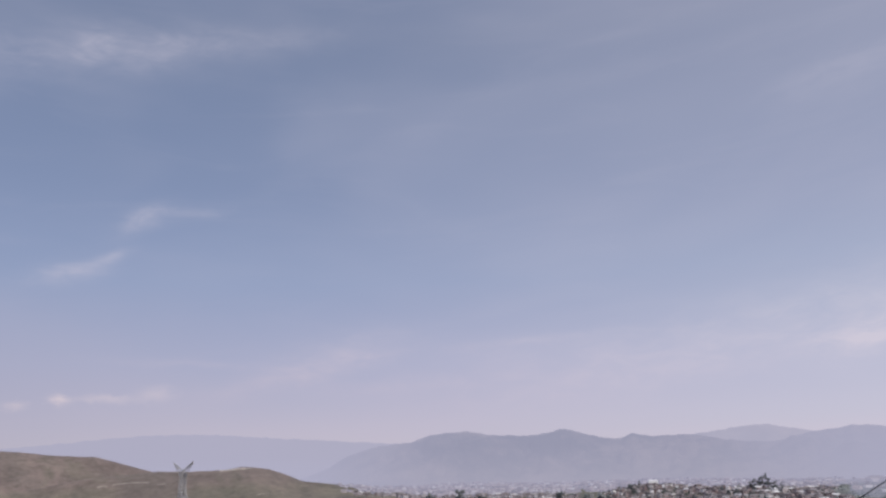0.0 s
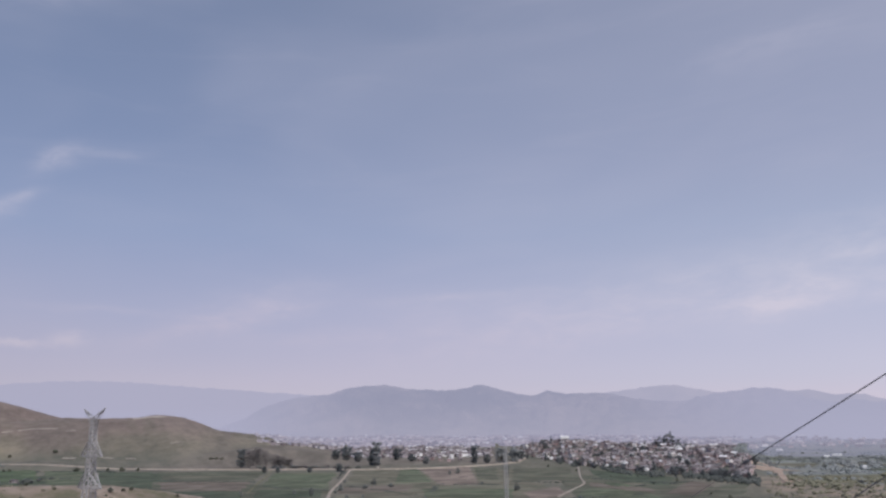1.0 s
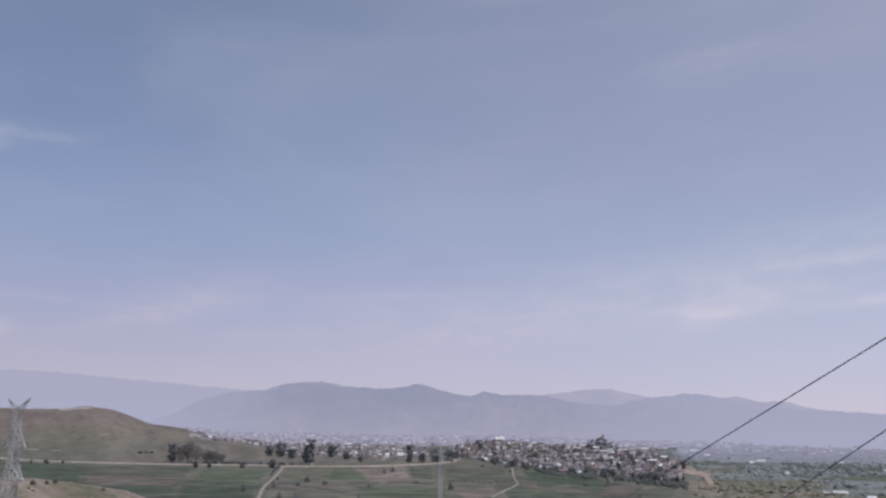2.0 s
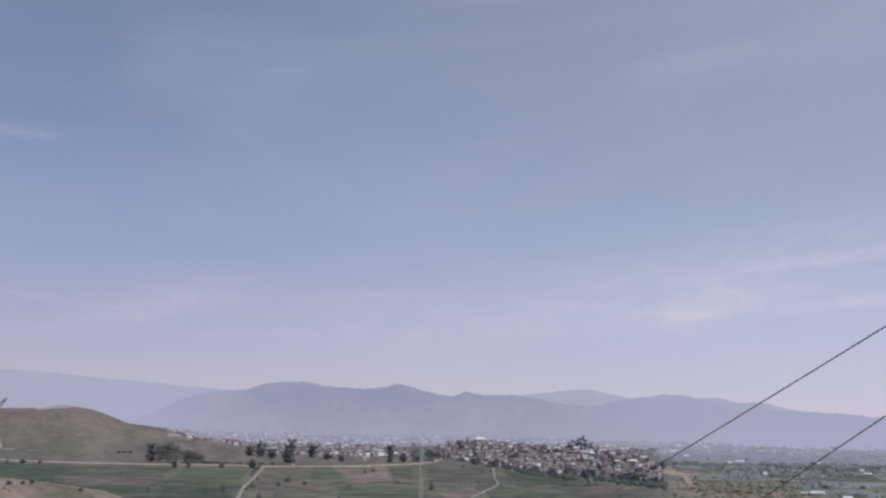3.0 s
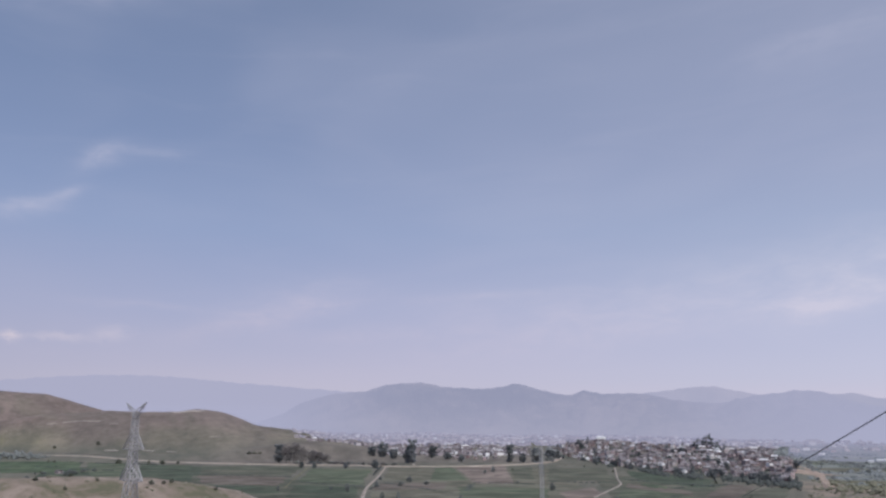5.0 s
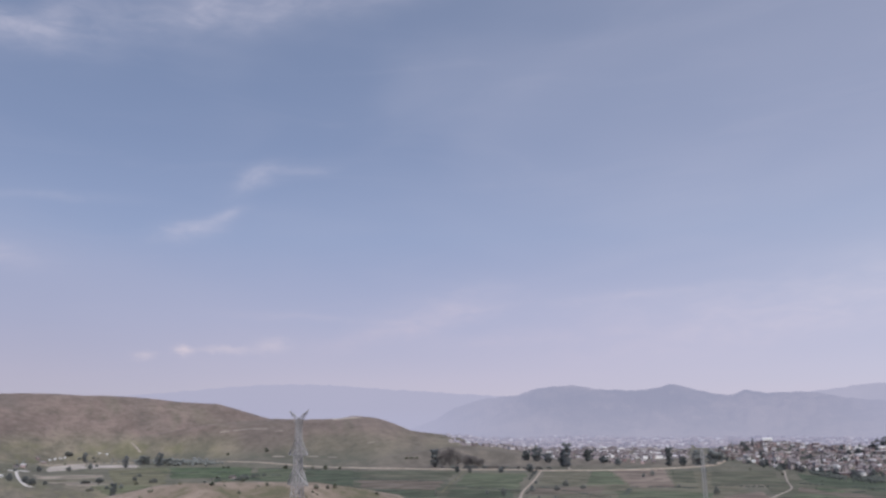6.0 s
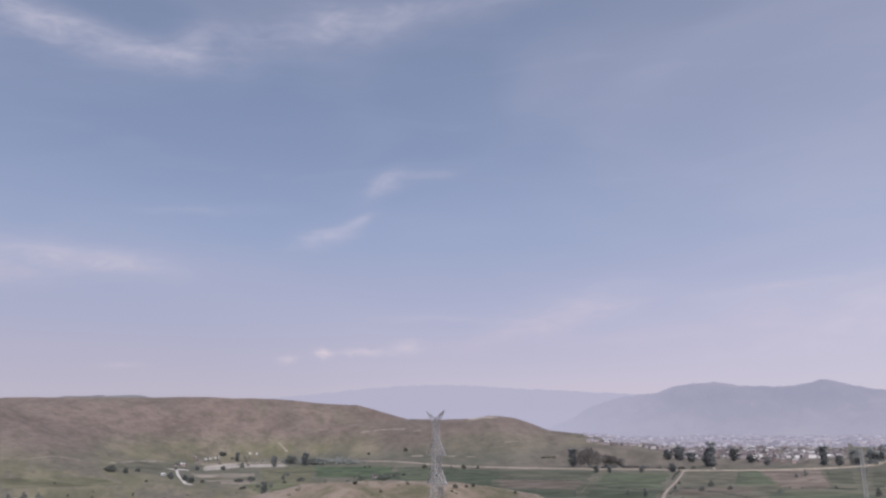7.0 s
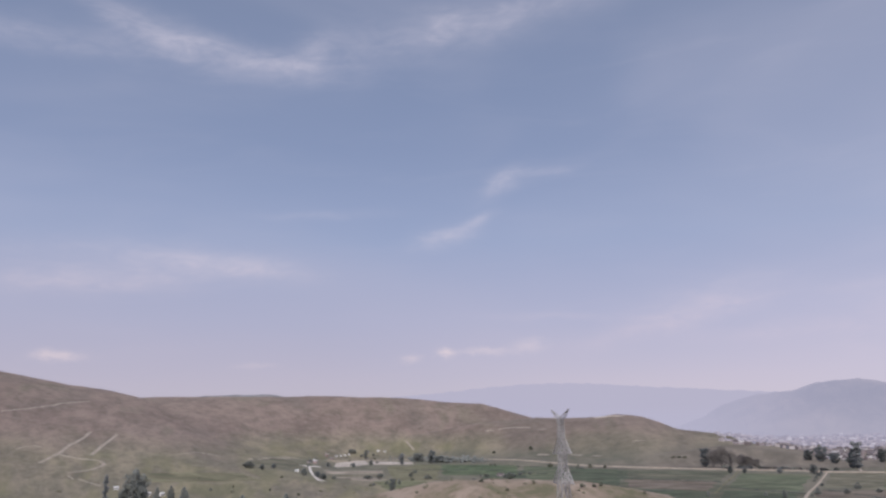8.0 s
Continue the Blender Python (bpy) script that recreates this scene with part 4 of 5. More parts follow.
# plots between tracks and banks, by their bearings from the lookout
PLOTS = [
    ("bright", [(-33.67, -1.92), (-28.30, -2.02), (-28.20, -2.70), (-33.67, -2.65)], "bright green field at the foot of brown hills"),
    ("green", [(-28.10, -2.07), (-25.48, -2.19), (-25.52, -3.25), (-27.97, -2.99)], "mid green field behind a dry knoll"),
    ("dark", [(-25.01, -2.27), (-21.66, -2.36), (-21.59, -3.53), (-24.94, -3.24)], "dark green alfalfa field beside the valley road"),
    ("dull", [(-21.55, -2.40), (-14.39, -2.57), (-15.26, -3.17), (-21.52, -2.97)], "dull dark green field beside the valley road"),
    ("brown", [(-21.51, -3.00), (-15.34, -3.21), (-15.94, -3.81), (-21.48, -3.56)], "grey-brown ploughed strip between green crops"),
    ("dark", [(-21.48, -3.60), (-15.94, -3.85), (-16.21, -4.48), (-19.00, -4.22)], "dark green strip below a ploughed one"),
    ("green", [(-14.17, -2.64), (-9.84, -2.75), (-10.73, -3.84), (-15.17, -3.61)], "mid green crop field beside the farm track"),
    ("dark", [(-15.32, -3.68), (-10.76, -3.91), (-11.05, -4.71), (-15.98, -4.56)], "dark green crop strip along the farm track"),
    ("olive", [(-8.93, -2.65), (-5.87, -2.59), (-6.33, -3.55), (-9.52, -3.60)], "grey-green stubble field beside the farm track"),
    ("green", [(-5.80, -2.67), (-4.69, -2.60), (-3.29, -3.63), (-6.33, -3.62)], "green wedge-shaped crop field"),
    ("tan", [(-4.61, -2.63), (-0.99, -2.56), (-0.19, -3.88), (-3.18, -3.81)], "bare tan field of dry soil"),
    ("dull", [(-0.88, -2.60), (0.83, -2.71), (0.95, -3.59), (-0.55, -3.44)], "dull green field beside bare soil"),
    ("brown", [(-9.67, -3.67), (-4.73, -3.66), (-4.96, -4.13), (-10.12, -4.14)], "brown-green fallow field with a few bushes"),
    ("green", [(-4.62, -3.92), (2.21, -4.02), (2.04, -4.74), (-4.44, -4.75)], "green crop field below bare tan soil"),
    ("olive", [(-10.16, -4.21), (-5.04, -4.21), (-5.42, -4.96), (-10.33, -4.93)], "olive stubble field beside the farm track"),
    ("tan", [(2.35, -4.30), (4.74, -3.93), (5.67, -4.42), (3.00, -4.87)], "small bare tan field"),
    ("dull", [(1.73, -2.75), (5.75, -2.69), (6.01, -3.56), (1.48, -3.58)], "dull green field below the hill town"),
    ("dark", [(6.63, -2.83), (12.70, -3.40), (12.32, -4.03), (7.61, -3.54)], "dark green field below the hill town"),
    ("brown", [(6.80, -3.69), (11.13, -4.13), (11.39, -4.47), (6.72, -3.94)], "brown ploughed strip below the hill town"),
    ("bright", [(7.75, -3.68), (9.67, -3.87), (9.51, -4.08), (7.66, -3.90)], "small bright green bed of young crop"),
    ("brown", [(13.31, -3.60), (15.05, -3.77), (13.57, -4.63), (11.52, -4.47)], "reddish-brown ploughed field below the hill town"),
    ("green", [(6.64, -4.05), (10.56, -4.28), (12.13, -4.73), (5.29, -4.85)], "green field below a ploughed strip"),
    ("dull", [(15.17, -3.91), (17.03, -3.73), (16.62, -4.68), (13.76, -4.76)], "dull green field edged with bushes"),
]
for colour, corners, text in PLOTS:
    field([meet(a, e, 450) for a, e in corners], CROPS[colour], text, 0.35, 12, 6)

# plots on the slopes
SLOPE_PLOTS = [
    ("pale", [(-40.76, -1.68), (-38.58, -1.50), (-38.46, -1.86), (-40.69, -1.96)], "pale bare yard along the hamlet"),
    ("pale", [(-38.50, -1.62), (-35.41, -1.70), (-35.49, -1.88), (-38.39, -1.85)], "pale bare yard along the hamlet"),
    ("straw", [(-41.53, -2.09), (-37.45, -2.23), (-37.37, -2.45), (-41.30, -2.35)], "pale strip of dry soil near the hamlet"),
    ("olive", [(-41.30, -2.38), (-37.44, -2.49), (-37.44, -2.63), (-41.15, -2.53)], "olive stubble strip near the hamlet"),
    ("straw", [(-40.93, -2.57), (-38.56, -2.64), (-37.07, -2.86), (-38.56, -2.93)], "strip of dry soil beside bushes"),
    ("lush", [(-37.26, -1.95), (-33.67, -1.99), (-33.75, -3.09), (-36.88, -3.01)], "yellow-green meadow near the hamlet"),
    ("meadow", [(-35.57, -1.91), (-33.59, -1.92), (-33.67, -2.29), (-35.56, -2.24)], "green meadow near the hamlet"),
    ("olive", [(-46.41, -1.20), (-43.00, -1.36), (-42.99, -1.98), (-46.37, -1.95)], "olive meadow at the foot of a brown hill"),
    ("lush", [(-53.58, -2.01), (-46.89, -2.14), (-45.11, -2.69), (-52.90, -2.61)], "yellow-green meadow beside the farmstead"),
    ("straw", [(-46.58, -1.27), (-43.73, -1.20), (-43.01, -1.33), (-46.40, -1.38)], "pale bare strip on a lower slope"),
]
for colour, corners, text in SLOPE_PLOTS:
    field([meet(a, e, 450) for a, e in corners], CROPS[colour], text, 0.6, 14, 12)

# ---------------------------------------------------------------- roads and tracks
strip("valley_road", [(-1320, 1500), (-1163, 1555), (-920, 1530), (-640, 1362), (-400, 1250), (-241, 1212), (-180, 1180), (-71, 1188), (33, 1300), (70, 1500)], 6.2, 1.6, dirt, "pale dirt road on a low bank across the valley", wobble=0.3)
strip("farm_track", [meet(a, e, 450) for a, e in ((-9.08, -2.58), (-9.68, -3.30), (-10.35, -3.92), (-10.67, -4.64), (-10.85, -5.28))], 2.1, 0.35, dirt, "pale dirt farm track between fields")
strip("field_path", [meet(a, e, 450) for a, e in ((-14.28, -2.57), (-14.75, -3.00), (-15.22, -3.35), (-15.86, -3.99))], 1.5, 0.4, CROPS["lush"], "faint grassy path across green fields")
strip("village_track", [meet(a, e, 450) for a, e in ((-42.41, -1.88), (-42.29, -2.21), (-42.06, -2.50), (-41.73, -2.77), (-41.36, -2.85))], 3.2, 0.4, gravel, "white gravel track to a hamlet")
strip("hamlet_road", [meet(a, e, 450) for a, e in ((-42.95, -1.80), (-42.41, -1.85), (-41.80, -1.90))], 7, 0.9, gravel, "pale gravel road past a hamlet")
strip("town_path", [meet(a, e, 450) for a, e in ((6.19, -2.69), (6.31, -3.34), (6.51, -3.77), (5.65, -4.20), (4.71, -4.64))], 1.25, 0.5, track_dirt, "pale footpath from the hill town to the fields")
HILL_TRACKS = [
    ([(-61.33, 1.88), (-59.50, 2.12), (-57.94, 2.39), (-56.38, 2.49)], 6.5), ([(-56.18, 0.61), (-57.11, -0.07), (-57.98, -0.69), (-58.98, -1.20)], 6.0), ([(-54.62, 0.44), (-55.34, -0.17), (-56.08, -0.81)], 6.0),
    ([(-57.98, -0.69), (-56.72, -1.00), (-55.90, -1.09), (-55.26, -1.42), (-56.34, -1.76), (-57.36, -1.82)], 5.0), ([(-57.28, -2.00), (-56.29, -2.37), (-55.30, -2.71)], 2.4),
    ([(-30.53, 0.24), (-29.93, 0.30)], 9.0), ([(-29.64, 0.33), (-28.51, 0.42), (-27.45, 0.40)], 8.0), ([(-27.00, 0.24), (-26.43, 0.30)], 8.0), ([(-27.06, -1.38), (-26.3, -1.40)], 9.0), ([(-24.9, -1.40), (-24.1, -1.47)], 7.0), ([(-23.4, -1.50), (-22.8, -1.53)], 5.0), ([(-20.77, -0.61), (-19.92, -0.59)], 7.0),
    ([(-7.20, -2.58), (-7.30, -2.38), (-7.32, -2.2)], 3.0), ([(-35.99, -0.31), (-35.76, -0.54), (-35.42, -0.92)], 7.0), ([(-60.28, -0.36), (-59.31, -0.16), (-58.84, -0.27)], 4.0), ([(-51.0, -0.92), (-49.63, -0.82), (-48.2, -1.07)], 3.0),
]
for knots, width in HILL_TRACKS:
    strip("hill_track", [meet(a, e, 500) for a, e in knots], width * 0.7, 0.3, track_dirt, "pale dirt track cut in a dry hillside", wobble=0.5)
strip("quarry_bench", [meet(a, e, 1500) for a, e in ((-23.15, 0.96), (-22.3, 1.03), (-21.3, 1.02))], 34, 1.0, road_dust, "pale cut bench along the top of a hill", "quarry", wobble=0.4)
strip("sandy_bank", [meet(a, e, 500) for a, e in ((16.41, -2.80), (17.34, -2.50), (18.3, -2.80), (18.75, -3.19), (19.26, -3.75))], 7, 1.0, sand, "sandy cut track at the end of a built-up hill", "track", wobble=0.6)
strip("sandy_slope", [meet(a, e, 500) for a, e in ((16.6, -2.86), (17.3, -2.70), (17.9, -2.85), (18.4, -3.05))], 46, 0.6, sand, "bare sandy slope below a cut track", "slope", wobble=0.6)

# ---------------------------------------------------------------- trees
TREES["poplar"] = tree("poplar", 3, "tall dark slender tree standing on the valley floor", leaf_dark)
TREES["eucalyptus"] = tree("eucalyptus", 5, "tall dark eucalyptus with an uneven open crown", leaf_dark)
TREES["eucalyptus_b"] = tree("eucalyptus", 11, "dark eucalyptus with a lopsided crown", leaf_dark)
TREES["round"] = tree("round", 7, "broad dark green tree by the valley road", leaf_dark)
TREES["round_olive"] = tree("round", 19, "broad olive-green tree with a dusty crown", leaf_olive)
TREES["grey"] = tree("eucalyptus", 23, "pale haze-tinted grey-green tree with a thin crown", leaf_grey)
TREES["open"] = tree("open", 67, "tall thin eucalyptus with an open ragged crown", leaf_dark)
TREES["open_b"] = tree("open", 71, "tall forked eucalyptus with gaps in its crown", leaf_dark)
TREES["bare"] = tree("bare", 31, "nearly leafless brown tree with fine twigs", twig)
TREES["blue"] = tree("round", 53, "blue-grey broad tree in a hazy hedgerow", leaf_blue)
TREES["blue_bush"] = tree("bush", 59, "blue-grey bush in a hazy hedgerow", leaf_blue, "bush")
TREES["grey_dark"] = tree("fine", 61, "tall grey-green eucalyptus beside a farmstead", leaf_blue)
plant("poplar", -611, 427, 27, 5, "dark trees of a near farmstead")
TREES["bush"] = tree("bush", 41, "round dark green bush at a field edge", leaf_dark, "bush")
TREES["bush_olive"] = tree("bush", 43, "olive-green bush on dry grass", leaf_olive, "bush")
for x, y, h, w in [(-17, 1332, 27, 13), (-168, 1302, 36, 15), (-387, 1328, 28, 17)]:
    plant("poplar", x, y, h, w, "trees along the valley road")
for x, y, h, w in [(-161, 1537, 22, 19), (-252, 1529, 25, 24), (-271, 1527, 18, 19), (-224, 1478, 17, 21), (-176, 1310, 26, 14)]:
    plant("eucalyptus", x, y, h, w, "trees along the valley road")
for x, y, h, w in [(3, 1334, 15, 11), (-95, 1348, 12, 11), (-127, 1461, 13, 18), (-199, 1144, 12, 11), (-300, 1139, 9, 8), (-282, 1140, 7, 7), (-239, 1142, 8, 8)]:
    plant("round", x, y, h, w, "trees along the valley road")
for x, y, h, w in [(24, 1294, 24, 21), (45, 1336, 24, 20), (60, 1427, 19, 16)]:
    plant("grey", x, y, h, w, "dusty trees below the town")
for x, y, h, w in [(-369, 1308, 22, 13), (-352, 1290, 25, 15), (-338, 1291, 21, 13), (-329, 1311, 16, 13), (-318, 1300, 14, 14), (-305, 1296, 11, 14)]:
    plant("bare", x, y, h * 1.35, w * 1.5, "bare trees by the valley road")
for x, y, h, w in [(-114, 862, 8, 7), (-114, 798, 6, 7), (-92, 821, 5, 7), (-43, 1015, 7, 5), (-34, 1040, 10, 6), (27, 750, 9, 6), (-150, 726, 10, 5), (-107, 650, 8, 5), (-46, 640, 7, 4), (-170, 750, 5, 4), (-215, 738, 6, 3), (-135, 784, 5, 7), (-93, 641, 9, 4)]:
    plant("blue_bush", x, y, h * 0.85, w * 0.85, "bushes on the fields")
for a, e, h, w in [(-38.65, -1.44, 22, 13), (-36.25, -1.86, 22, 12), (-34.24, -1.83, 26, 16)]:
    plant("eucalyptus_b", *meet(a, e, 900), h, w, "trees of the hamlet")
for a, e, h, w in [(-46.38, -1.84, 10, 16), (-45.49, -1.97, 8, 8), (-44.75, -1.92, 7, 8), (-41.16, -1.92, 9, 9), (-41.88, -2.58, 9, 9), (-41.51, -2.70, 8, 9), (-42.75, -2.41, 10, 8), (-39.59, -1.05, 11, 20),
                   (-39.50, -1.96, 8, 9), (-38.31, -1.88, 11, 8), (-35.19, -1.70, 19, 24), (-33.67, -1.77, 14, 20), (-33.10, -1.79, 10, 18)]:
    plant("blue" if h > 9 else "round", *meet(a, e, 900), h, w, "trees of the hamlet")
plant("poplar", *meet(-36.87, -3.81, 500), 15, 7, "bushes below the brown hills")
for a, e, h, w in [(-37.70, -2.70, 7, 10), (-38.49, -2.75, 5, 14), (-36.43, -3.17, 7, 5), (-35.64, -2.72, 8, 6), (-35.38, -2.47, 6, 8), (-34.51, -2.85, 6, 11), (-34.73, -3.36, 5, 4), (-40.78, -2.72, 5, 6), (-31.40, -3.03, 4, 8), (-29.25, -2.88, 6, 9), (-28.75, -2.82, 6, 9), (-29.0, -2.70, 5, 8), (-28.3, -2.7, 5, 7), (-27.6, -2.66, 5, 6), (-30.5, -2.75, 4, 6), (-37.25, -3.15, 5, 6)]:
    plant("blue_bush", *meet(a, e, 500), h, w, "bushes below the brown hills")
for a, e, h, w in [(-30.24, -2.07, 5, 6), (-29.93, -2.07, 4, 6), (-26.24, -2.22, 8, 10), (-24.42, -2.28, 8, 5), (-23.59, -2.30, 8, 9), (-22.65, -2.31, 6, 5), (-35.56, -2.94, 4, 7), (-27.5, -1.05, 9, 12), (-30.0, -1.25, 7, 9)]:
    plant("bush_olive", *meet(a, e, 500), h, w, "bushes below the brown hills")
for x, y, h, w in [(-590, 439, 33, 20), (-586, 443, 24, 10), (-571, 446, 19, 6), (-560, 451, 20, 6), (-549, 455, 19, 8), (-502, 473, 13, 7), (-469, 487, 14, 7), (-600, 435, 16, 10)]:
    plant("grey_dark", x, y, h, w, "dark trees of a near farmstead")

rng = random.Random(77)
# hedges and loose bushes over the valley floor
for k in range(46):
    a, r = (rng.uniform(-50, -27) if k % 3 else rng.uniform(-3, 16)), rng.uniform(640, 1200)
    x, y = r * math.sin(radians(a)), r * math.cos(radians(a))
    s = rng.uniform(1.6, 3.8)
    plant(rng.choice(("bush", "bush_olive", "bush_olive")), x, y, s, s * rng.uniform(0.9, 1.6), "loose bushes of the valley floor")
# low green land beyond the end of the hill: plots between rows of trees
for colour, corners in [("lush", [(300, 900), (420, 900), (400, 760), (300, 780)]), ("green", [(430, 1010), (560, 980), (520, 860), (420, 900)]), ("olive", [(360, 1180), (520, 1150), (500, 1030), (380, 1040)]),
                        ("green", [(540, 1240), (720, 1160), (670, 1060), (540, 1120)]), ("lush", [(440, 820), (560, 790), (520, 700), (420, 740)]), ("green", [(330, 1400), (480, 1380), (470, 1240), (340, 1260)]), ("tan", [(600, 990), (700, 940), (650, 860), (560, 900)])]:
    field(corners, CROPS[colour], "pale dusty plot between rows of trees")
HEDGES = [((300, 905), (560, 985)), ((425, 905), (410, 760)), ((355, 1030), (660, 1060)), ((360, 1190), (560, 1150)), ((545, 1250), (740, 1165)), ((330, 770), (560, 800)), ((560, 860), (690, 960)), ((330, 1260), (700, 1330)), ((420, 735), (540, 690)), ((350, 690), (480, 640)), ((300, 1450), (640, 1480))]
for (x0, y0), (x1, y1) in HEDGES:
    count = int(math.hypot(x1 - x0, y1 - y0) / 24)
    for k in range(count):
        f = (k + rng.uniform(-0.3, 0.3)) / count
        h = rng.uniform(2.0, 4.2)
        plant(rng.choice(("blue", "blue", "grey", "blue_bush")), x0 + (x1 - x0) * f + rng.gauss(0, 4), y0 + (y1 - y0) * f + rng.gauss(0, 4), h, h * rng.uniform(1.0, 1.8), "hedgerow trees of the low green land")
# belts of trees and undergrowth, too close to tell one from the next
belts = []
for (x0, y0), (x1, y1) in HEDGES + [((470, 1010), (700, 930)), ((300, 830), (440, 800)), ((620, 1250), (800, 1130)), ((280, 1340), (420, 1320)), ((400, 660), (520, 620)), ((560, 780), (640, 740))]:
    run = math.hypot(x1 - x0, y1 - y0)
    for k in range(int(run / 0.75)):
        f = k / (run / 0.75)
        n1, n2 = noise.noise(Vector((x0 * 0.01 + f * 3.1, y0 * 0.01, 2.2))), noise.noise(Vector((x0 * 0.02 + f * 4.3, y0 * 0.01, 8.2)))
        thick = 1.0 + 1.3 * n1
        if thick < 0.6:
            continue
        x, y = x0 + (x1 - x0) * f + rng.gauss(0, 7 * thick) + 14 * n2, y0 + (y1 - y0) * f + rng.gauss(0, 7 * thick) + 22 * n2
        s = rng.uniform(0.5, 1.2) * (0.5 + 0.5 * thick) * (2.2 if rng.random() < 0.06 else 1.0)
        belts.append(lump(rng, (x, y, float(ground_z(x, y)) + s * rng.uniform(0.1, 0.6)), s * 1.3, 0.5))
for k in range(5200):
    a, r = rng.uniform(19.5, 37), rng.uniform(690, 1010) if k % 4 else rng.uniform(1010, 1420)
    x, y = r * math.sin(radians(a)), r * math.cos(radians(a))
    close = noise.noise(Vector((x * 0.011, y * 0.006, 6.1))) + 0.5 * noise.noise(Vector((x * 0.04, y * 0.02, 1.1)))
    if close < (0.42 - 0.012 * (a - 20) if r > 1010 else 0.16 - 0.012 * (a - 20)) or a < 24 and r < 980:
        continue
    s = rng.uniform(1.2, 3.0) * (1.0 + close)
    belts.append(lump(rng, (x, y, float(ground_z(x, y)) + s * rng.uniform(0.0, 0.2)), s, 0.2))
for k in range(1100):
    a, e = rng.gauss(23.7, 1.3), rng.gauss(-2.82, 0.16)
    if noise.noise(Vector((a * 2.2, e * 4.0, 3.7))) < -0.12:
        continue
    (x, y), s = meet(a, e, 700), rng.uniform(1.4, 3.4)
    belts.append(lump(rng, (x, y, float(ground_z(x, y)) + s * rng.uniform(0.1, 0.5)), s, 0.35))
tagged(mesh_object("tree_belts", *joined(belts), [leaf_belt], shade=True), "haze-tinted blue-green belts of trees and undergrowth between plots", "trees", kind="stuff")
# dark thicket along the foot of the built-up hill
thicket = []
for k in range(3400):
    a = rng.uniform(1.8, 17.6)
    f = rng.gauss(0, 1)
    r = float(town_foot(a)) - 4 + abs(f) * (24 if a > 8 else 12) * (-1 if rng.random() < 0.6 else 1)
    if noise.noise(Vector((a * 1.6, 0.4, 7.0))) < (-0.32 if a > 8 else 0.1):
        continue
    x, y = r * math.sin(radians(a)), r * math.cos(radians(a))
    s = rng.uniform(0.7, 1.7)
    thicket.append(lump(rng, (x, y, float(ground_z(x, y)) + s * rng.uniform(0.3, 1.4)), s))
for k in range(420):
    a = rng.uniform(2.2, 16.8)
    r = float(town_foot(a)) + rng.uniform(20, 360)
    cx, cy = r * math.sin(radians(a)), r * math.cos(radians(a))
    for j in range(3):
        s = rng.uniform(0.9, 2.0)
        x, y = cx + rng.gauss(0, 3), cy + rng.gauss(0, 3)
        thicket.append(lump(rng, (x, y, float(ground_z(x, y)) + s * rng.uniform(0.3, 1.2)), s))
tagged(mesh_object("town_thicket", *joined(thicket), [leaf_thicket], shade=True), "dark thicket at the foot of a built-up hill and between its houses", "bushes", kind="stuff")
hamlet_belt = []
for k in range(420):
    f = rng.random()
    a = -35.6 + 5.2 * f if k % 3 else -44.5 + 14 * f
    if k % 3 == 0 and noise.noise(Vector((a * 1.3, 3.3, 0))) < 0.05:
        continue
    cx, cy = meet(a, -1.62 - 0.03 * (a + 36) + rng.gauss(0, 0.05), 1000)
    s = rng.uniform(1.8, 4.2) if -35.8 < a < -31.5 else rng.uniform(1.2, 2.6)
    hamlet_belt.append(lump(rng, (cx + rng.gauss(0, 5), cy + rng.gauss(0, 5), float(ground_z(cx, cy)) + s * rng.uniform(0.3, 2.2)), s))
tagged(mesh_object("hamlet_thicket", *joined(hamlet_belt), [leaf_blue], shade=True), "dark blue-green thicket along the edge of the hamlet", "bushes", kind="stuff")
# overgrown banks between the plots
banks = []
for (x0, y0), (x1, y1), s in [((-240, 866), (-146, 786), 0.9), ((-300, 788), (-222, 774), 1.2), ((-414, 1000), (-258, 940), 1.1), ((-136, 840), (-60, 720), 0.9), ((-50, 850), (14, 832), 1.2), ((28, 868), (76, 850), 1.2), ((-48, 820), (-48, 715), 0.9),
                              ((108, 905), (180, 796), 1.3), ((60, 655), (126, 690), 1.3), ((-700, 1295), (-520, 1228), 1.8), ((-830, 1120), (-664, 1170), 1.6), ((-620, 1100), (-500, 1060), 1.4), ((130, 775), (200, 835), 1.2), ((24, 1000), (30, 1250), 1.2), ((-420, 800), (-310, 786), 1.2)]:
    s *= 0.72
    count = int(math.hypot(x1 - x0, y1 - y0) / (0.9 * s))
    for k in range(count):
        f = k / count
        if noise.noise(Vector((x0 * 0.1 + f * 7, y0 * 0.1, 0.3))) < -0.12:
            continue
        x, y = x0 + (x1 - x0) * f + rng.gauss(0, 1.5), y0 + (y1 - y0) * f + rng.gauss(0, 1.5)
        if x < -560:
            x, y = settle(x, y)
        banks.append(lump(rng, (x, y, float(ground_z(x, y)) + s * 0.5), s * rng.uniform(0.6, 1.2)))
tagged(mesh_object("field_banks", *joined(banks), [leaf_thicket], shade=True), "dark overgrown banks between the fields", "hedge", kind="stuff")
# low hedge along the valley road
for k in range(34):
    f = k / 34
    x, y = -345 + 165 * f + rng.gauss(0, 3), 1275 - 55 * f + rng.gauss(0, 4)
    h = rng.uniform(2.5, 5.5)
    plant(rng.choice(("bush", "blue_bush", "bare")), x, y, h, h * rng.uniform(1.2, 2.0), "low hedge along the valley road")
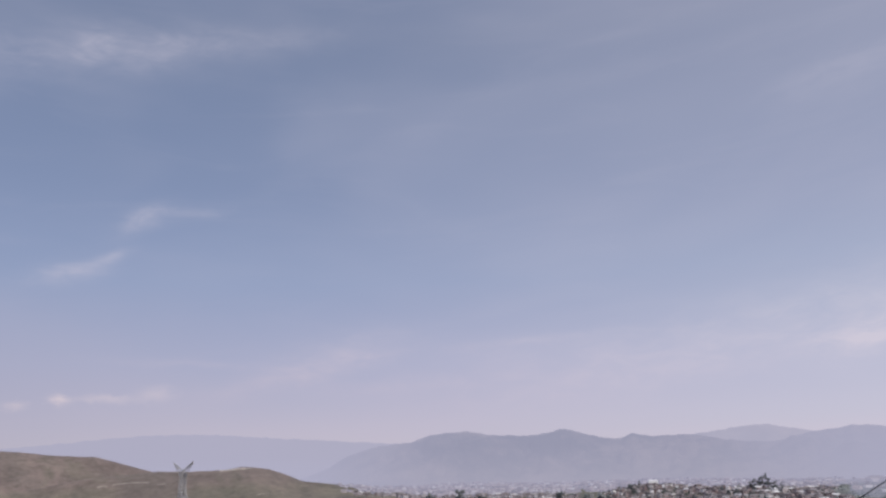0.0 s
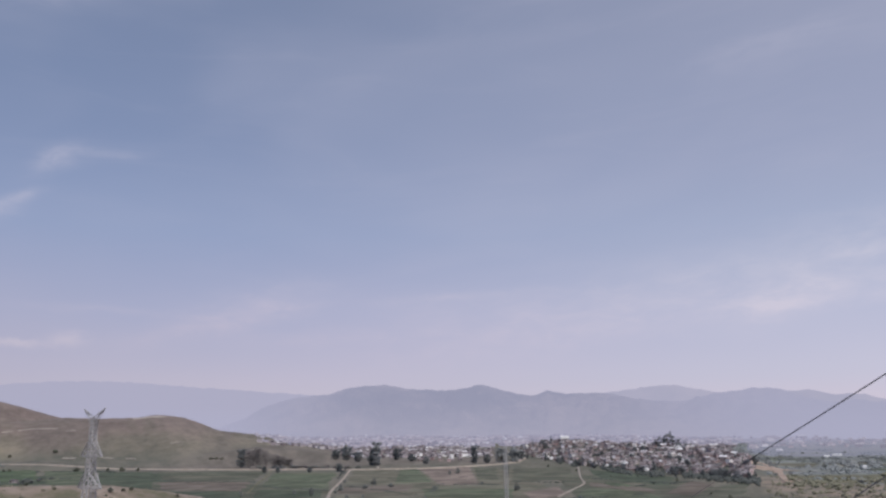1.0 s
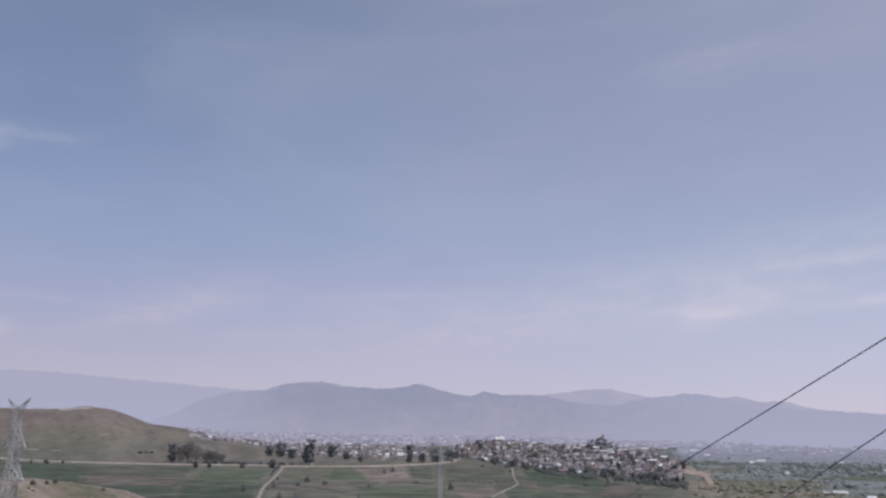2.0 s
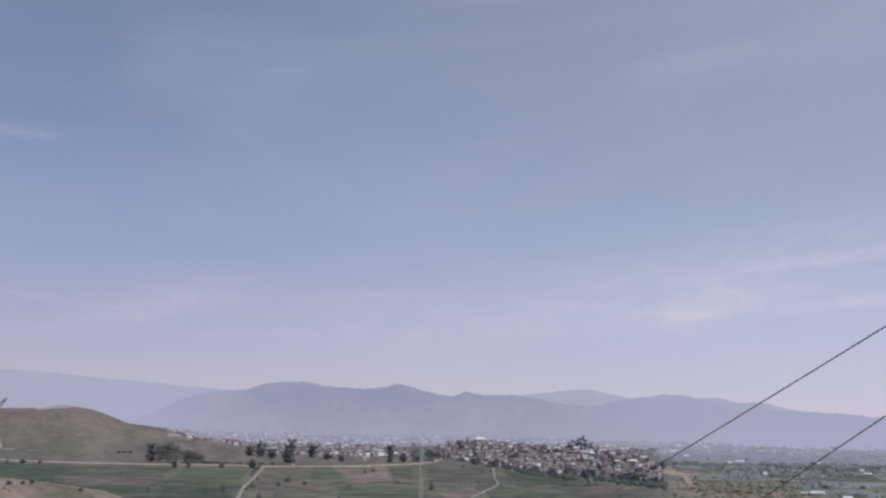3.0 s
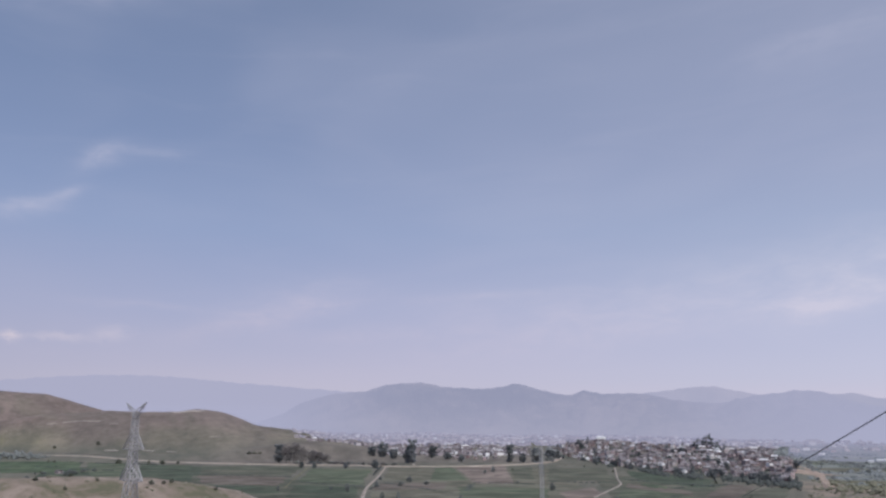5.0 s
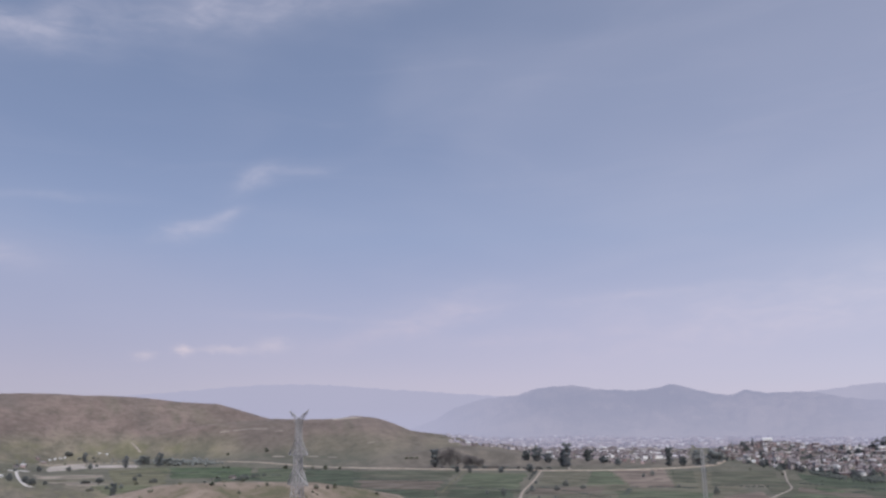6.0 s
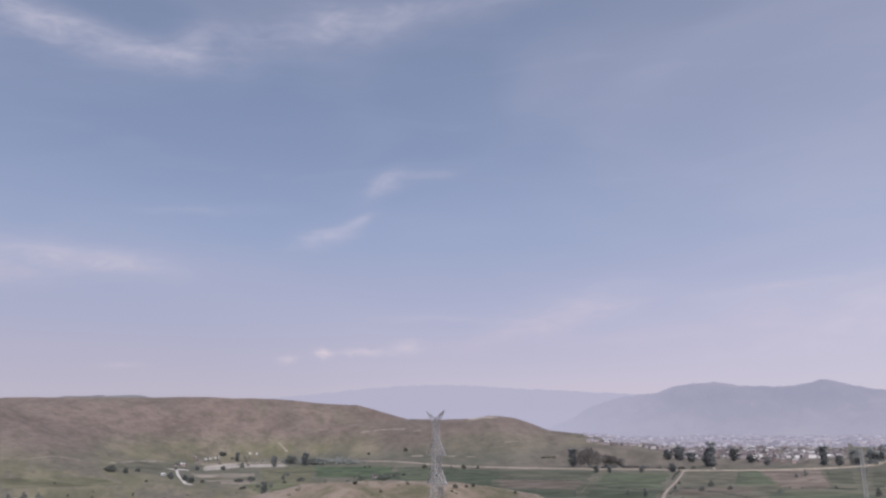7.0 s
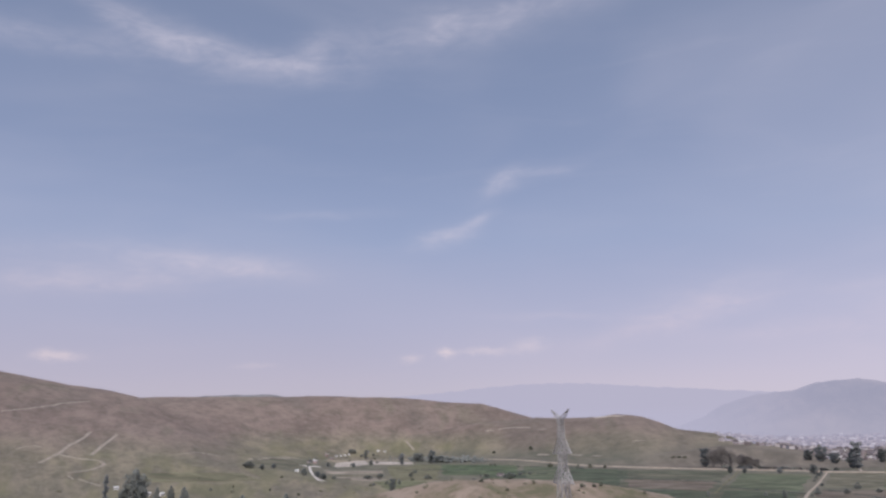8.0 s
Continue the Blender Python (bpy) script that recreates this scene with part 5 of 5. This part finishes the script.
# bushes on the dry knoll
for a, e, h, w in [(-24.2, -3.47, 1.6, 2.2), (-23.45, -3.50, 1.4, 1.6), (-22.95, -3.52, 1.8, 2.0), (-29.2, -3.70, 1.2, 1.4), (-20.2, -4.1, 1.2, 1.6), (-25.0, -3.35, 1.0, 1.5), (-30.9, -3.15, 1.4, 2.4), (-27.4, -3.3, 0.9, 1.4)]:
    plant("bush_olive", *meet(a, e, 200), h, w, "bushes on the dry knoll")
# low scrub of the dry ground
scrub_at = []
for k in range(110):
    a, r = rng.uniform(-42, -16), rng.uniform(268, 345)
    x, y = r * math.sin(radians(a)), r * math.cos(radians(a))
    s = rng.uniform(0.3, 0.9) if k % 12 else rng.uniform(1.0, 2.0)
    scrub_at.append((x, y, s))

# ---------------------------------------------------------------- hill town
KINDS = [house_kind(1, 7.5, 6, 2.8, "shed"), house_kind(2, 6.5, 6.5, 5.2, "flat"), house_kind(3, 9, 6, 2.9, "gable"), house_kind(4, 6, 5, 2.6, "shed"),
         house_kind(5, 8, 6.5, 5.2, "gable"), house_kind(6, 6, 6, 5.0, "flat"), house_kind(7, 10.5, 6, 2.9, "shed"), house_kind(8, 6.5, 6, 2.8, "gable")]
for t, text in zip(KINDS, ["low adobe house with a tin lean-to roof", "two-storey plastered house with a flat roof", "long low house with a pitched roof", "small plain house with a tin lean-to roof",
                           "two-storey house with a pitched roof", "narrow two-storey house with a flat roof", "long low house with a tin lean-to roof", "small house with a pitched roof"]):
    t["label"] = text
placed, first, tries = [], set(), 0
ROADSIDE = [(-60, 1467), (-94, 1500), (-78, 1462), (-44, 1470), (-112, 1470), (-205, 1560)] + [meet(a, e, 900) for a, e in ((-4.19, -2.08), (-3.71, -2.02), (-3.07, -2.03), (-2.46, -2.24), (-4.55, -1.95), (-3.4, -1.9), (-7.6, -1.85))]
while len(placed) < 285 and tries < 9000:
    tries += 1
    a = 2.0 + 15.0 * rng.random() ** 0.8
    u = rng.random() ** 0.85
    r = float(town_foot(a)) + 12 + u * 355
    x, y = r * math.sin(radians(a)), r * math.cos(radians(a))
    if any((x - px) ** 2 + (y - py) ** 2 < 64 for px, py in placed):
        continue
    placed.append((x, y))
    k = rng.randrange(len(KINDS))
    m = pose(x, y, float(ground_z(x, y)) + 0.2, 0, 0, facing(x, y) + rng.choice((0, 0, 90, -90)) * 0.4 + rng.gauss(0, 18))
    if k in first:
        copy_thing(KINDS[k], m)
    else:
        KINDS[k].matrix_basis = m
        first.add(k)
# huts and outbuildings crowded between them
huts, hut_roofs = [], []
for k in range(430):
    a = 1.6 + 15.6 * rng.random() ** 0.85
    r = float(town_foot(a)) + 8 + rng.random() ** 0.9 * 358
    x, y = r * math.sin(radians(a)), r * math.cos(radians(a))
    if any((x - px) ** 2 + (y - py) ** 2 < 30 for px, py in placed):
        continue
    placed.append((x, y))
    w, d, h, z = rng.uniform(3.0, 6.5), rng.uniform(3.0, 5.0), rng.choice((2.3, 2.6, 4.6)), float(ground_z(x, y))
    turn = Matrix.Translation((x, y, z)) @ Matrix.Rotation(radians(facing(x, y) + rng.gauss(0, 25)), 4, "Z")
    v, f = box(-w / 2, w / 2, -d / 2, d / 2, -1.5, h)
    huts.append(([turn @ Vector(p) for p in v], f))
    v, f = box(-w / 2 - 0.3, w / 2 + 0.3, -d / 2 - 0.3, d / 2 + 0.3, h + 0.003, h + 0.22)
    hut_roofs.append(([turn @ (Vector(p) + Vector((0, 0, 0.9 if p[1] > 0 and k % 3 else 0))) for p in v], f))
hill_huts = thing("hill_huts", "small plastered huts crowded between the houses of the hill", "huts", kind="stuff")
part("hut_walls", *joined(huts), hut_wall, hill_huts)
part("hut_roofs", *joined(hut_roofs), hut_roof, hill_huts)
for k, (x, y) in enumerate(ROADSIDE):
    tagged(copy_thing(KINDS[(k * 3 + 2) % 8], pose(x, y, float(ground_z(x, y)) + 0.2, 0, 0, facing(x, y) + 14 * k - 30)), "", "", "houses by the valley road")
for a in (-18.2, -17.85, -17.5):
    plant("bush_olive", *meet(a, -1.72, 900), 4.2, 9.0, "bushes on the dry slope")
for a, e, h in ((-9.45, -2.72, 5), (-9.6, -2.86, 6), (-9.78, -3.02, 4), (-9.9, -3.18, 3), (-9.5, -3.45, 4), (-9.75, -3.7, 3.5), (-10.1, -4.1, 3), (-10.9, -4.9, 3)):
    plant("bush", *meet(a, e, 450), h * 0.8, h, "bushes along the farm track")
HAMLET = [(-29.62, -2.74), (-42.45, -1.63), (-42.05, -1.68), (-41.29, -1.23), (-40.95, -1.45), (-35.53, -1.55)]
for k, (a, e) in enumerate(HAMLET):
    x, y = meet(a, e, 900)
    tagged(copy_thing(KINDS[(k * 5 + 2) % 8], pose(x, y, float(ground_z(x, y)) + 0.2, 0, 0, facing(x, y) + 23 * k - 60)), "", "", "houses of the hamlet")
for k, (x, y) in enumerate([(-603, 452), (-566, 462), (-552, 468), (-578, 455)]):
    tagged(copy_thing(KINDS[(k * 3 + 1) % 8], pose(x, y, float(ground_z(x, y)) + 0.2, 0, 0, facing(x, y) + 31 * k - 40)), "", "", "houses of the near farmstead")
for k in range(26):
    a, e = rng.uniform(-42.5, -33.0), rng.uniform(-1.9, -1.25)
    h = rng.uniform(2.5, 6)
    plant(rng.choice(("blue", "blue_bush", "round", "bush_olive")), *meet(a, e, 900), h, h * rng.uniform(0.9, 1.6), "trees of the hamlet")
for k in range(90):
    a, r = rng.uniform(-58, -30), rng.uniform(560, 1000)
    x, y = r * math.sin(radians(a)), r * math.cos(radians(a))
    s = rng.uniform(1.2, 3.6)
    scrub_at.append((x, y, s * 0.8))
for k in range(70):
    a = rng.uniform(1.6, 17.4)
    r = float(town_foot(a)) + rng.choice((rng.uniform(-18, 20), rng.uniform(0, 370)))
    x, y = r * math.sin(radians(a)), r * math.cos(radians(a))
    h = rng.uniform(5, 11)
    plant(rng.choice(("round", "round", "eucalyptus", "eucalyptus_b", "bush")), x, y, h, h * rng.uniform(0.6, 1.1), "trees among the hill houses")
for a, h in [(10.6, 13), (11.4, 17), (11.75, 22), (12.1, 25), (12.4, 21), (12.75, 18), (13.2, 12), (3.2, 12), (4.5, 11), (3.8, 9)]:
    r = float(town_foot(a)) + 330
    plant(rng.choice(("open", "open_b")), r * math.sin(radians(a)), r * math.cos(radians(a)), h * rng.uniform(0.75, 1.15), h * rng.uniform(0.36, 0.55), "tall trees on the crest of the town")

# scrub on the sandy end of the hill
for k in range(420):
    a, r = rng.uniform(18.2, 25.5), rng.uniform(660, 960)
    x, y = r * math.sin(radians(a)), r * math.cos(radians(a))
    if noise.noise(Vector((x * 0.02, y * 0.012, 4.4))) < -0.1:
        continue
    h = rng.uniform(1.0, 2.6) if k % 4 else rng.uniform(2.8, 4.6)
    scrub_at.append((x, y, h))

for k in range(700):
    a, r = rng.uniform(18.0, 33.0), rng.uniform(540, 800)
    x, y = r * math.sin(radians(a)), r * math.cos(radians(a))
    if noise.noise(Vector((x * 0.015, y * 0.01, 1.4))) < -0.05:
        continue
    scrub_at.append((x, y, rng.uniform(0.6, 1.8) if k % 4 else rng.uniform(1.8, 3.2)))
tufts = []
for x, y, s in scrub_at:
    z = float(ground_z(x, y))
    for j in range(5):
        tufts.append(lump(rng, (x + rng.gauss(0, s * 0.45), y + rng.gauss(0, s * 0.45), z + s * rng.uniform(0.1, 0.6)), s * rng.uniform(0.3, 0.55)))
tagged(mesh_object("dry_scrub", *joined(tufts), [scrub_leaf], shade=True), "low olive scrub scattered over dry ground", "scrub", kind="stuff")

# white sheds and halls
for a, r, length, depth, h, text in [(5.40, 1625, 17, 9, 6.0, "white hall on the crest of the town"), (4.7, 1380, 18, 6, 2.2, "long white-walled shed in the hill town"), (6.12, 1500, 9, 8, 4.5, "small white house on the hill")]:
    x, y = r * math.sin(radians(a)), r * math.cos(radians(a))
    hall(x, y, length, depth, h, facing(x, y), text, "white buildings", False)
SHEDS = [
    (26.54, -3.97, 10.5, 1.9, "long white greenhouse among green trees"),
    (25.78, -3.96, 5, 0.7, "low pale roofed shed beside a greenhouse"),
    (28.20, -4.15, 6.5, 1.2, "pale blue-white shed among trees"),
    (30.98, -2.92, 5.5, 1.2, "white roofed shed on green land"),
    (31.24, -3.08, 8, 2.0, "white roofed shed on green land"),
    (31.48, -2.74, 9, 1.3, "grey-white farm building among trees"),
    (31.69, -2.47, 7, 1.6, "white house above green land"),
    (29.12, -2.55, 4.5, 2.4, "small white house at a field edge"),
    (29.42, -2.67, 8, 1.0, "low grey shed at a field edge"),
    (23.61, -2.93, 3, 3.6, "narrow pale house among dark trees"),
    (26.71, -2.16, 6, 2.4, "small white house beyond green fields"),
    (21.58, -2.20, 7, 2.0, "pale roofed shed beyond the town"),
    (22.15, -2.12, 13, 2.6, "pale roofed workshop beyond the town"),
]
for a, e, length, h, text in SHEDS:
    x, y = meet(a, e, 500)
    hall(x, y, length, 5, h, facing(x, y) + 12 * math.sin(a * 7), text, "white buildings", False)
for x, y, length, text in [(-255, 1700, 20, "white walled farm shed by trees"), (-83, 1660, 19, "white roofed open barn")]:
    x, y = settle(x, y)
    hall(x, y, length * 0.75, 5, 2.4, facing(x, y), text, "white buildings")
for a, e in ((-54.45, -2.95), (-52.55, -3.38), (-51.72, -3.42)):
    x, y = meet(a, e, 800)
    hall(x, y, 4.2, 3.6, 2.4, facing(x, y) + 20 * a, "small white-walled house beside dark trees", "houses of the near farmstead")

for a, e in ((-40.63, -1.28), (-40.33, -1.25), (-40.04, -1.22), (-39.78, -1.19), (-37.83, -0.98), (-37.38, -1.03), (-43.23, -2.18)):
    x, y = meet(a, e, 900)
    hall(x, y, 5.5, 4.5, 2.4, facing(x, y) + 30 * math.sin(a * 9), "pale-walled house on the slope behind the hamlet", "houses of the hamlet")

# ---------------------------------------------------------------- far town
walls, roofs, far_walls = [], [], []
for k in range(4900):
    a = rng.uniform(-15.4, 16) if k % 5 else rng.uniform(16, 34)
    if a < 16:
        r = 1640 + 1350 * rng.random()
        if a < -9 and (r < 1640 + 110 * min(-9 - a, 3.0) or rng.random() < (-9 - a) * 0.06):
            continue
        if a > 0.5 and r < float(town_foot(a)) + 520:
            r += 500
        if a > 3 and rng.random() < 0.45:
            continue
        if noise.noise(Vector((a * 0.5, r / 240, 5.5))) < -0.34 and rng.random() < 0.8:
            continue
    else:
        r = 1560 + 2000 * rng.random() ** 0.65
        if rng.random() < 0.66 or r < 1900 and rng.random() < 0.6:
            continue
    x, y = r * math.sin(radians(a)), r * math.cos(radians(a))
    big = 1.0 if rng.random() < (0.88 if r < 2350 else 0.8) else rng.uniform(1.4, 2.6 if r > 2350 else 1.9)
    w, d, h = rng.uniform(4, 13) * big, rng.uniform(6, 11) * big, rng.choice((2.6, 3, 3, 5.5, 6, 6, 9 if r > 2100 else 3))
    t = radians(facing(x, y) + rng.gauss(0, 25))
    z = float(ground_z(x, y))
    c, s = math.cos(t), math.sin(t)

    def turned(v):
        return [(x + px * c - py * s, y + px * s + py * c, z + pz) for px, py, pz in v]
    v, f = box(-w / 2, w / 2, -d / 2, d / 2, -2, h)
    # farther houses take the skin that has haze painted in
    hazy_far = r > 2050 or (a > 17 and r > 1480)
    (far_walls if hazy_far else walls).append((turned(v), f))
    if rng.random() < 0.5:
        v, f = box(-w / 2 - 0.3, w / 2 + 0.3, -d / 2 - 0.3, d / 2 + 0.3, h, h + 0.4)
    else:
        v = [(-w / 2 - 0.4, -d / 2 - 0.4, h), (w / 2 + 0.4, -d / 2 - 0.4, h), (w / 2 + 0.4, d / 2 + 0.4, h), (-w / 2 - 0.4, d / 2 + 0.4, h), (-w / 2, 0, h + 2), (w / 2, 0, h + 2)]
        f = [(0, 1, 5, 4), (2, 3, 4, 5), (1, 2, 5), (3, 0, 4)]
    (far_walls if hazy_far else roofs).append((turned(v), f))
far_town = thing("far_town", "crowded pale low-rise town spread over the valley floor", "town", kind="stuff")
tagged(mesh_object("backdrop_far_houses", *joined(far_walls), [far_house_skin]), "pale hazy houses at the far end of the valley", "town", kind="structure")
part("house_walls", *joined(walls), town_wall, far_town)
part("house_roofs", *joined(roofs), town_roof, far_town)
clumps, far_clumps = [], []
for k in range(3000):
    a = rng.uniform(-15, 38) if k % 2 else rng.uniform(15, 38)
    if a < 3 and rng.random() < 0.35:
        continue
    r = 1600 + 1900 * rng.random()
    if a > 15:
        r = 1100 + 2100 * rng.random() ** 1.3
        if noise.noise(Vector((a * 0.35, r / 160, 2.5))) < -0.1:
            continue
    if a < -8 and r < 1950:
        continue
    x, y = r * math.sin(radians(a)), r * math.cos(radians(a))
    z, h = float(ground_z(x, y)), rng.uniform(0.9, 1.9) if a > 3 or k % 8 else rng.uniform(2.0, 3.6)
    for j in range(6):
        # clumps past these distances get the skin with painted haze
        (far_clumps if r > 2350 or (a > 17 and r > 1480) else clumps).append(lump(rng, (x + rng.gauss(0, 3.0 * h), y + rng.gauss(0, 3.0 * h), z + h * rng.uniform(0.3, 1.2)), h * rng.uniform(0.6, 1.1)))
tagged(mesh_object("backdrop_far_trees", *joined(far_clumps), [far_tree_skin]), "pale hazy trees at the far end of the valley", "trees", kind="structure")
tagged(mesh_object("far_trees", *joined(clumps), [leaf_grey], shade=True), "dull haze-tinted green trees scattered through the far town", "trees", kind="stuff")


# ---------------------------------------------------------------- lattice towers
def lattice_tower():
    """A 48 m transmission tower: four tapering legs, crossed bracing, three pairs of arms and two earth-wire horns."""
    t = thing("lattice_tower", "grey galvanised steel lattice transmission tower on dry ground", "pylon", "")
    H = 48.0

    def half(z):
        return float(np.interp(z, [0, 20, 24, 28.6, 33, 38.5, 46.2], [4.2, 2.0, 1.6, 1.2, 0.80, 0.62, 0.40]))
    corners = [(-1, -1), (1, -1), (1, 1), (-1, 1)]
    levels = [0, 6.0, 11.5, 16.2, 20.0, 23.2, 26.2, 29.0, 31.6, 33.8, 35.6, 37.2, 38.8, 40.3, 41.8, 43.3, 44.8, 46.2]
    for cx, cy in corners:
        pieces = [bar((cx * half(a), cy * half(a), a), (cx * half(b), cy * half(b), b), 0.21 if a < 20 else 0.165) for a, b in zip(levels, levels[1:])]
        part("leg", *joined(pieces), steel, t)
        part("footing", *box(cx * 4.2 - 0.6, cx * 4.2 + 0.6, cy * 4.2 - 0.6, cy * 4.2 + 0.6, -1.5, 0.3), dirt, t, "concrete footing")
    for a, b in zip(levels, levels[1:]):
        for (c0, d0), (c1, d1) in zip(corners, corners[1:] + corners[:1]):
            w = 0.115 if a < 20 else 0.095
            p0, p1 = (c0 * half(a), d0 * half(a), a), (c1 * half(a), d1 * half(a), a)
            q0, q1 = (c0 * half(b), d0 * half(b), b), (c1 * half(b), d1 * half(b), b)
            part("brace", *joined([bar(p0, q1, w), bar(p1, q0, w), bar(q0, q1, w)]), steel, t)
    for z, reach in ((25.5, 3.9), (32.9, 3.7), (38.9, 3.5)):
        w = half(z)
        for s in (-1, 1):
            tip = (s * (w + reach), 0, z + 0.1)
            pieces = [bar((s * w, -w, z), tip, 0.16), bar((s * w, w, z), tip, 0.16), bar((s * w, -w, z + 2.8), tip, 0.15), bar((s * w, w, z + 2.8), tip, 0.15)]
            for k in (0.25, 0.5, 0.75):
                a0, a1 = Vector((s * w, -w, z)).lerp(Vector(tip), k), Vector((s * w, w, z)).lerp(Vector(tip), k)
                b0, b1 = Vector((s * w, -w, z + 2.8)).lerp(Vector(tip), k), Vector((s * w, w, z + 2.8)).lerp(Vector(tip), k)
                pieces += [bar(a0, a1, 0.06), bar(a0, b0, 0.06), bar(a1, b1, 0.06), bar(b0, a1, 0.05)]
            part("crossarm", *joined(pieces), steel, t)
    for s in (-1, 1):
        tip = (s * 4.0, 0, H)
        w = half(46.2)
        part("horn", *joined([bar((s * w, -w, 46.2), tip, 0.15), bar((s * w, w, 46.2), tip, 0.15), bar((s * w, -w, 45.0), tip, 0.08), bar((s * w, w, 45.0), tip, 0.08), bar((s * 1.9, -0.25, 47.0), (s * 1.9, 0.25, 47.0), 0.08)]), steel, t)
    return t


tower = lattice_tower()
a = -25.43
x, y = 178 * math.sin(radians(a)), 178 * math.cos(radians(a))
tower.matrix_basis = pose(x, y, 60.0 - 48.0, 0, 0, facing(x, y) - 62)


def lattice_mast():
    """A slim 42 m lattice mast of even width."""
    t = thing("lattice_mast", "slim pale grey steel lattice mast standing among fields", "mast")
    w, top = 0.85, 42.0
    corners = [(-w, -w), (w, -w), (w, w), (-w, w)]
    levels = [k * 3.0 for k in range(15)]
    for cx, cy in corners:
        part("leg", *bar((cx, cy, -1.0), (cx, cy, top), 0.13), mast_steel, t)
    for a, b in zip(levels, levels[1:]):
        for (x0, y0), (x1, y1) in zip(corners, corners[1:] + corners[:1]):
            part("brace", *joined([bar((x0, y0, a), (x1, y1, b), 0.075), bar((x1, y1, a), (x0, y0, b), 0.075), bar((x0, y0, b), (x1, y1, b), 0.075)]), mast_steel, t)
    part("cap", *joined([bar((-w, -w, top), (0, 0, top + 1.6), 0.1), bar((w, -w, top), (0, 0, top + 1.6), 0.1), bar((w, w, top), (0, 0, top + 1.6), 0.1), bar((-w, w, top), (0, 0, top + 1.6), 0.1)]), mast_steel, t)
    return t


mast = lattice_mast()
a = 1.36
x, y = 510 * math.sin(radians(a)), 510 * math.cos(radians(a))
mast.matrix_basis = pose(x, y, float(ground_z(x, y)), 0, 0, facing(x, y) + 20)


# ---------------------------------------------------------------- overhead cables by the lookout
def way_to(azimuth, elevation, d):
    a, e = radians(azimuth), radians(elevation)
    return Vector((d * math.sin(a) * math.cos(e), d * math.cos(a) * math.cos(e), EYE + d * math.sin(e)))


def twisted_cable(p, q, radius, pitch, sag, label):
    """Two sheathed strands twisted round each other between two points."""
    t = thing("overhead_cable", label, "cable", "overhead cables")
    t.matrix_basis = Matrix.Translation(p)
    d = (q - p)
    s = d.cross(Vector((0, 0, 1))).normalized()
    u = s.cross(d).normalized()
    count = int(d.length / pitch * 8)
    for k in (0, 1):
        verts, faces = [], []
        for i in range(count + 1):
            f = i / count
            turn = 2 * math.pi * d.length * f / pitch + k * math.pi
            c = d * f - Vector((0, 0, sag * 4 * f * (1 - f))) + (s * math.cos(turn) + u * math.sin(turn)) * radius * 0.5
            for j in range(6):
                b = 2 * math.pi * j / 6
                verts.append(c + (s * math.cos(b) + u * math.sin(b)) * radius)
        for i in range(count):
            for j in range(6):
                faces.append((i * 6 + j, i * 6 + (j + 1) % 6, i * 6 + 6 + (j + 1) % 6, i * 6 + 6 + j))
        part("strand", verts, faces, cable_skin, t, shade=True)
    return t


def utility_pole(top, label):
    t = thing("utility_pole", label, "pole", "poles of the overhead cables")
    base = float(ground_z(top.x, top.y))
    t.matrix_basis = pose(top.x, top.y, base)
    part("post", *bar((0, 0, -1.2), (0, 0, top.z - base + 0.35), 0.17, 0.12, 10), pole_wood, t)
    bracket = part("bracket", *bar((-0.25, 0, top.z - base), (0.25, 0, top.z - base), 0.05), steel, t)
    for s in (-0.2, 0.2):
        part("insulator", *joined([bar((s, 0, top.z - base), (s, 0, top.z - base + 0.12), 0.018, 0.018, 8), bar((s, 0, top.z - base + 0.06), (s, 0, top.z - base + 0.14), 0.05, 0.03, 10)]), glazed, bracket, "brown glazed insulator")
    return t


low_1, high_1 = way_to(13.4, -4.54, 17.0), way_to(33.6, 7.75, 12.0)
low_2, high_2 = way_to(25.0, -2.98, 15.5), way_to(33.1, 2.65, 13.0)
end_1, start_1 = low_1 - (high_1 - low_1) * 0.5, high_1 + (high_1 - low_1) * 0.55
end_2, start_2 = low_2 - (high_2 - low_2) * 1.2, high_2 + (high_2 - low_2) * 1.6
knob = low_1.lerp(high_1, (way_to(17.3, -2.14, 15.8) - low_1).dot(high_1 - low_1) / (high_1 - low_1).length_squared)
twisted_cable(start_1, knob, 0.0070, 0.20, 0.01, "black twisted overhead cable running down from a pole")
# the same cable below the clamp, made thinner and paler so it looks faint
lower_run = thing("stay_wire", "thin pale lower run of the overhead cable from a clamp to a short pole", "cable", "overhead cables")
lower_run.matrix_basis = Matrix.Translation(knob)
part("wire", *bar((0, 0, 0), end_1 - knob, 0.0075, 0.0075, 6), cable_grey, lower_run)
twisted_cable(start_2, end_2, 0.0070, 0.20, 0.02, "black twisted overhead cable below a parallel one")
for at in (way_to(17.3, -2.14, 15.8),):
    clamp = thing("cable_clamp", "small dark clamp gripping an overhead cable", "clamp")
    f = (at - low_1).dot(high_1 - low_1) / (high_1 - low_1).length_squared
    on_line = low_1.lerp(high_1, f)
    clamp.matrix_basis = Matrix.Translation(on_line)
    along = (high_1 - low_1).normalized()
    sleeve = part("sleeve", *bar(-along * 0.06, along * 0.06, 0.045, 0.045, 8), cable_skin, clamp)
    part("bolt", *bar((0, 0, -0.07), (0, 0, 0.05), 0.02, 0.02, 6), steel, sleeve)
utility_pole(start_2, "weathered wooden utility pole beside a taller one")
utility_pole(start_1, "weathered wooden utility pole on the lookout slope")
utility_pole(end_1, "short weathered wooden pole lower on the slope")
utility_pole(end_2, "short weathered wooden pole lower on the slope")
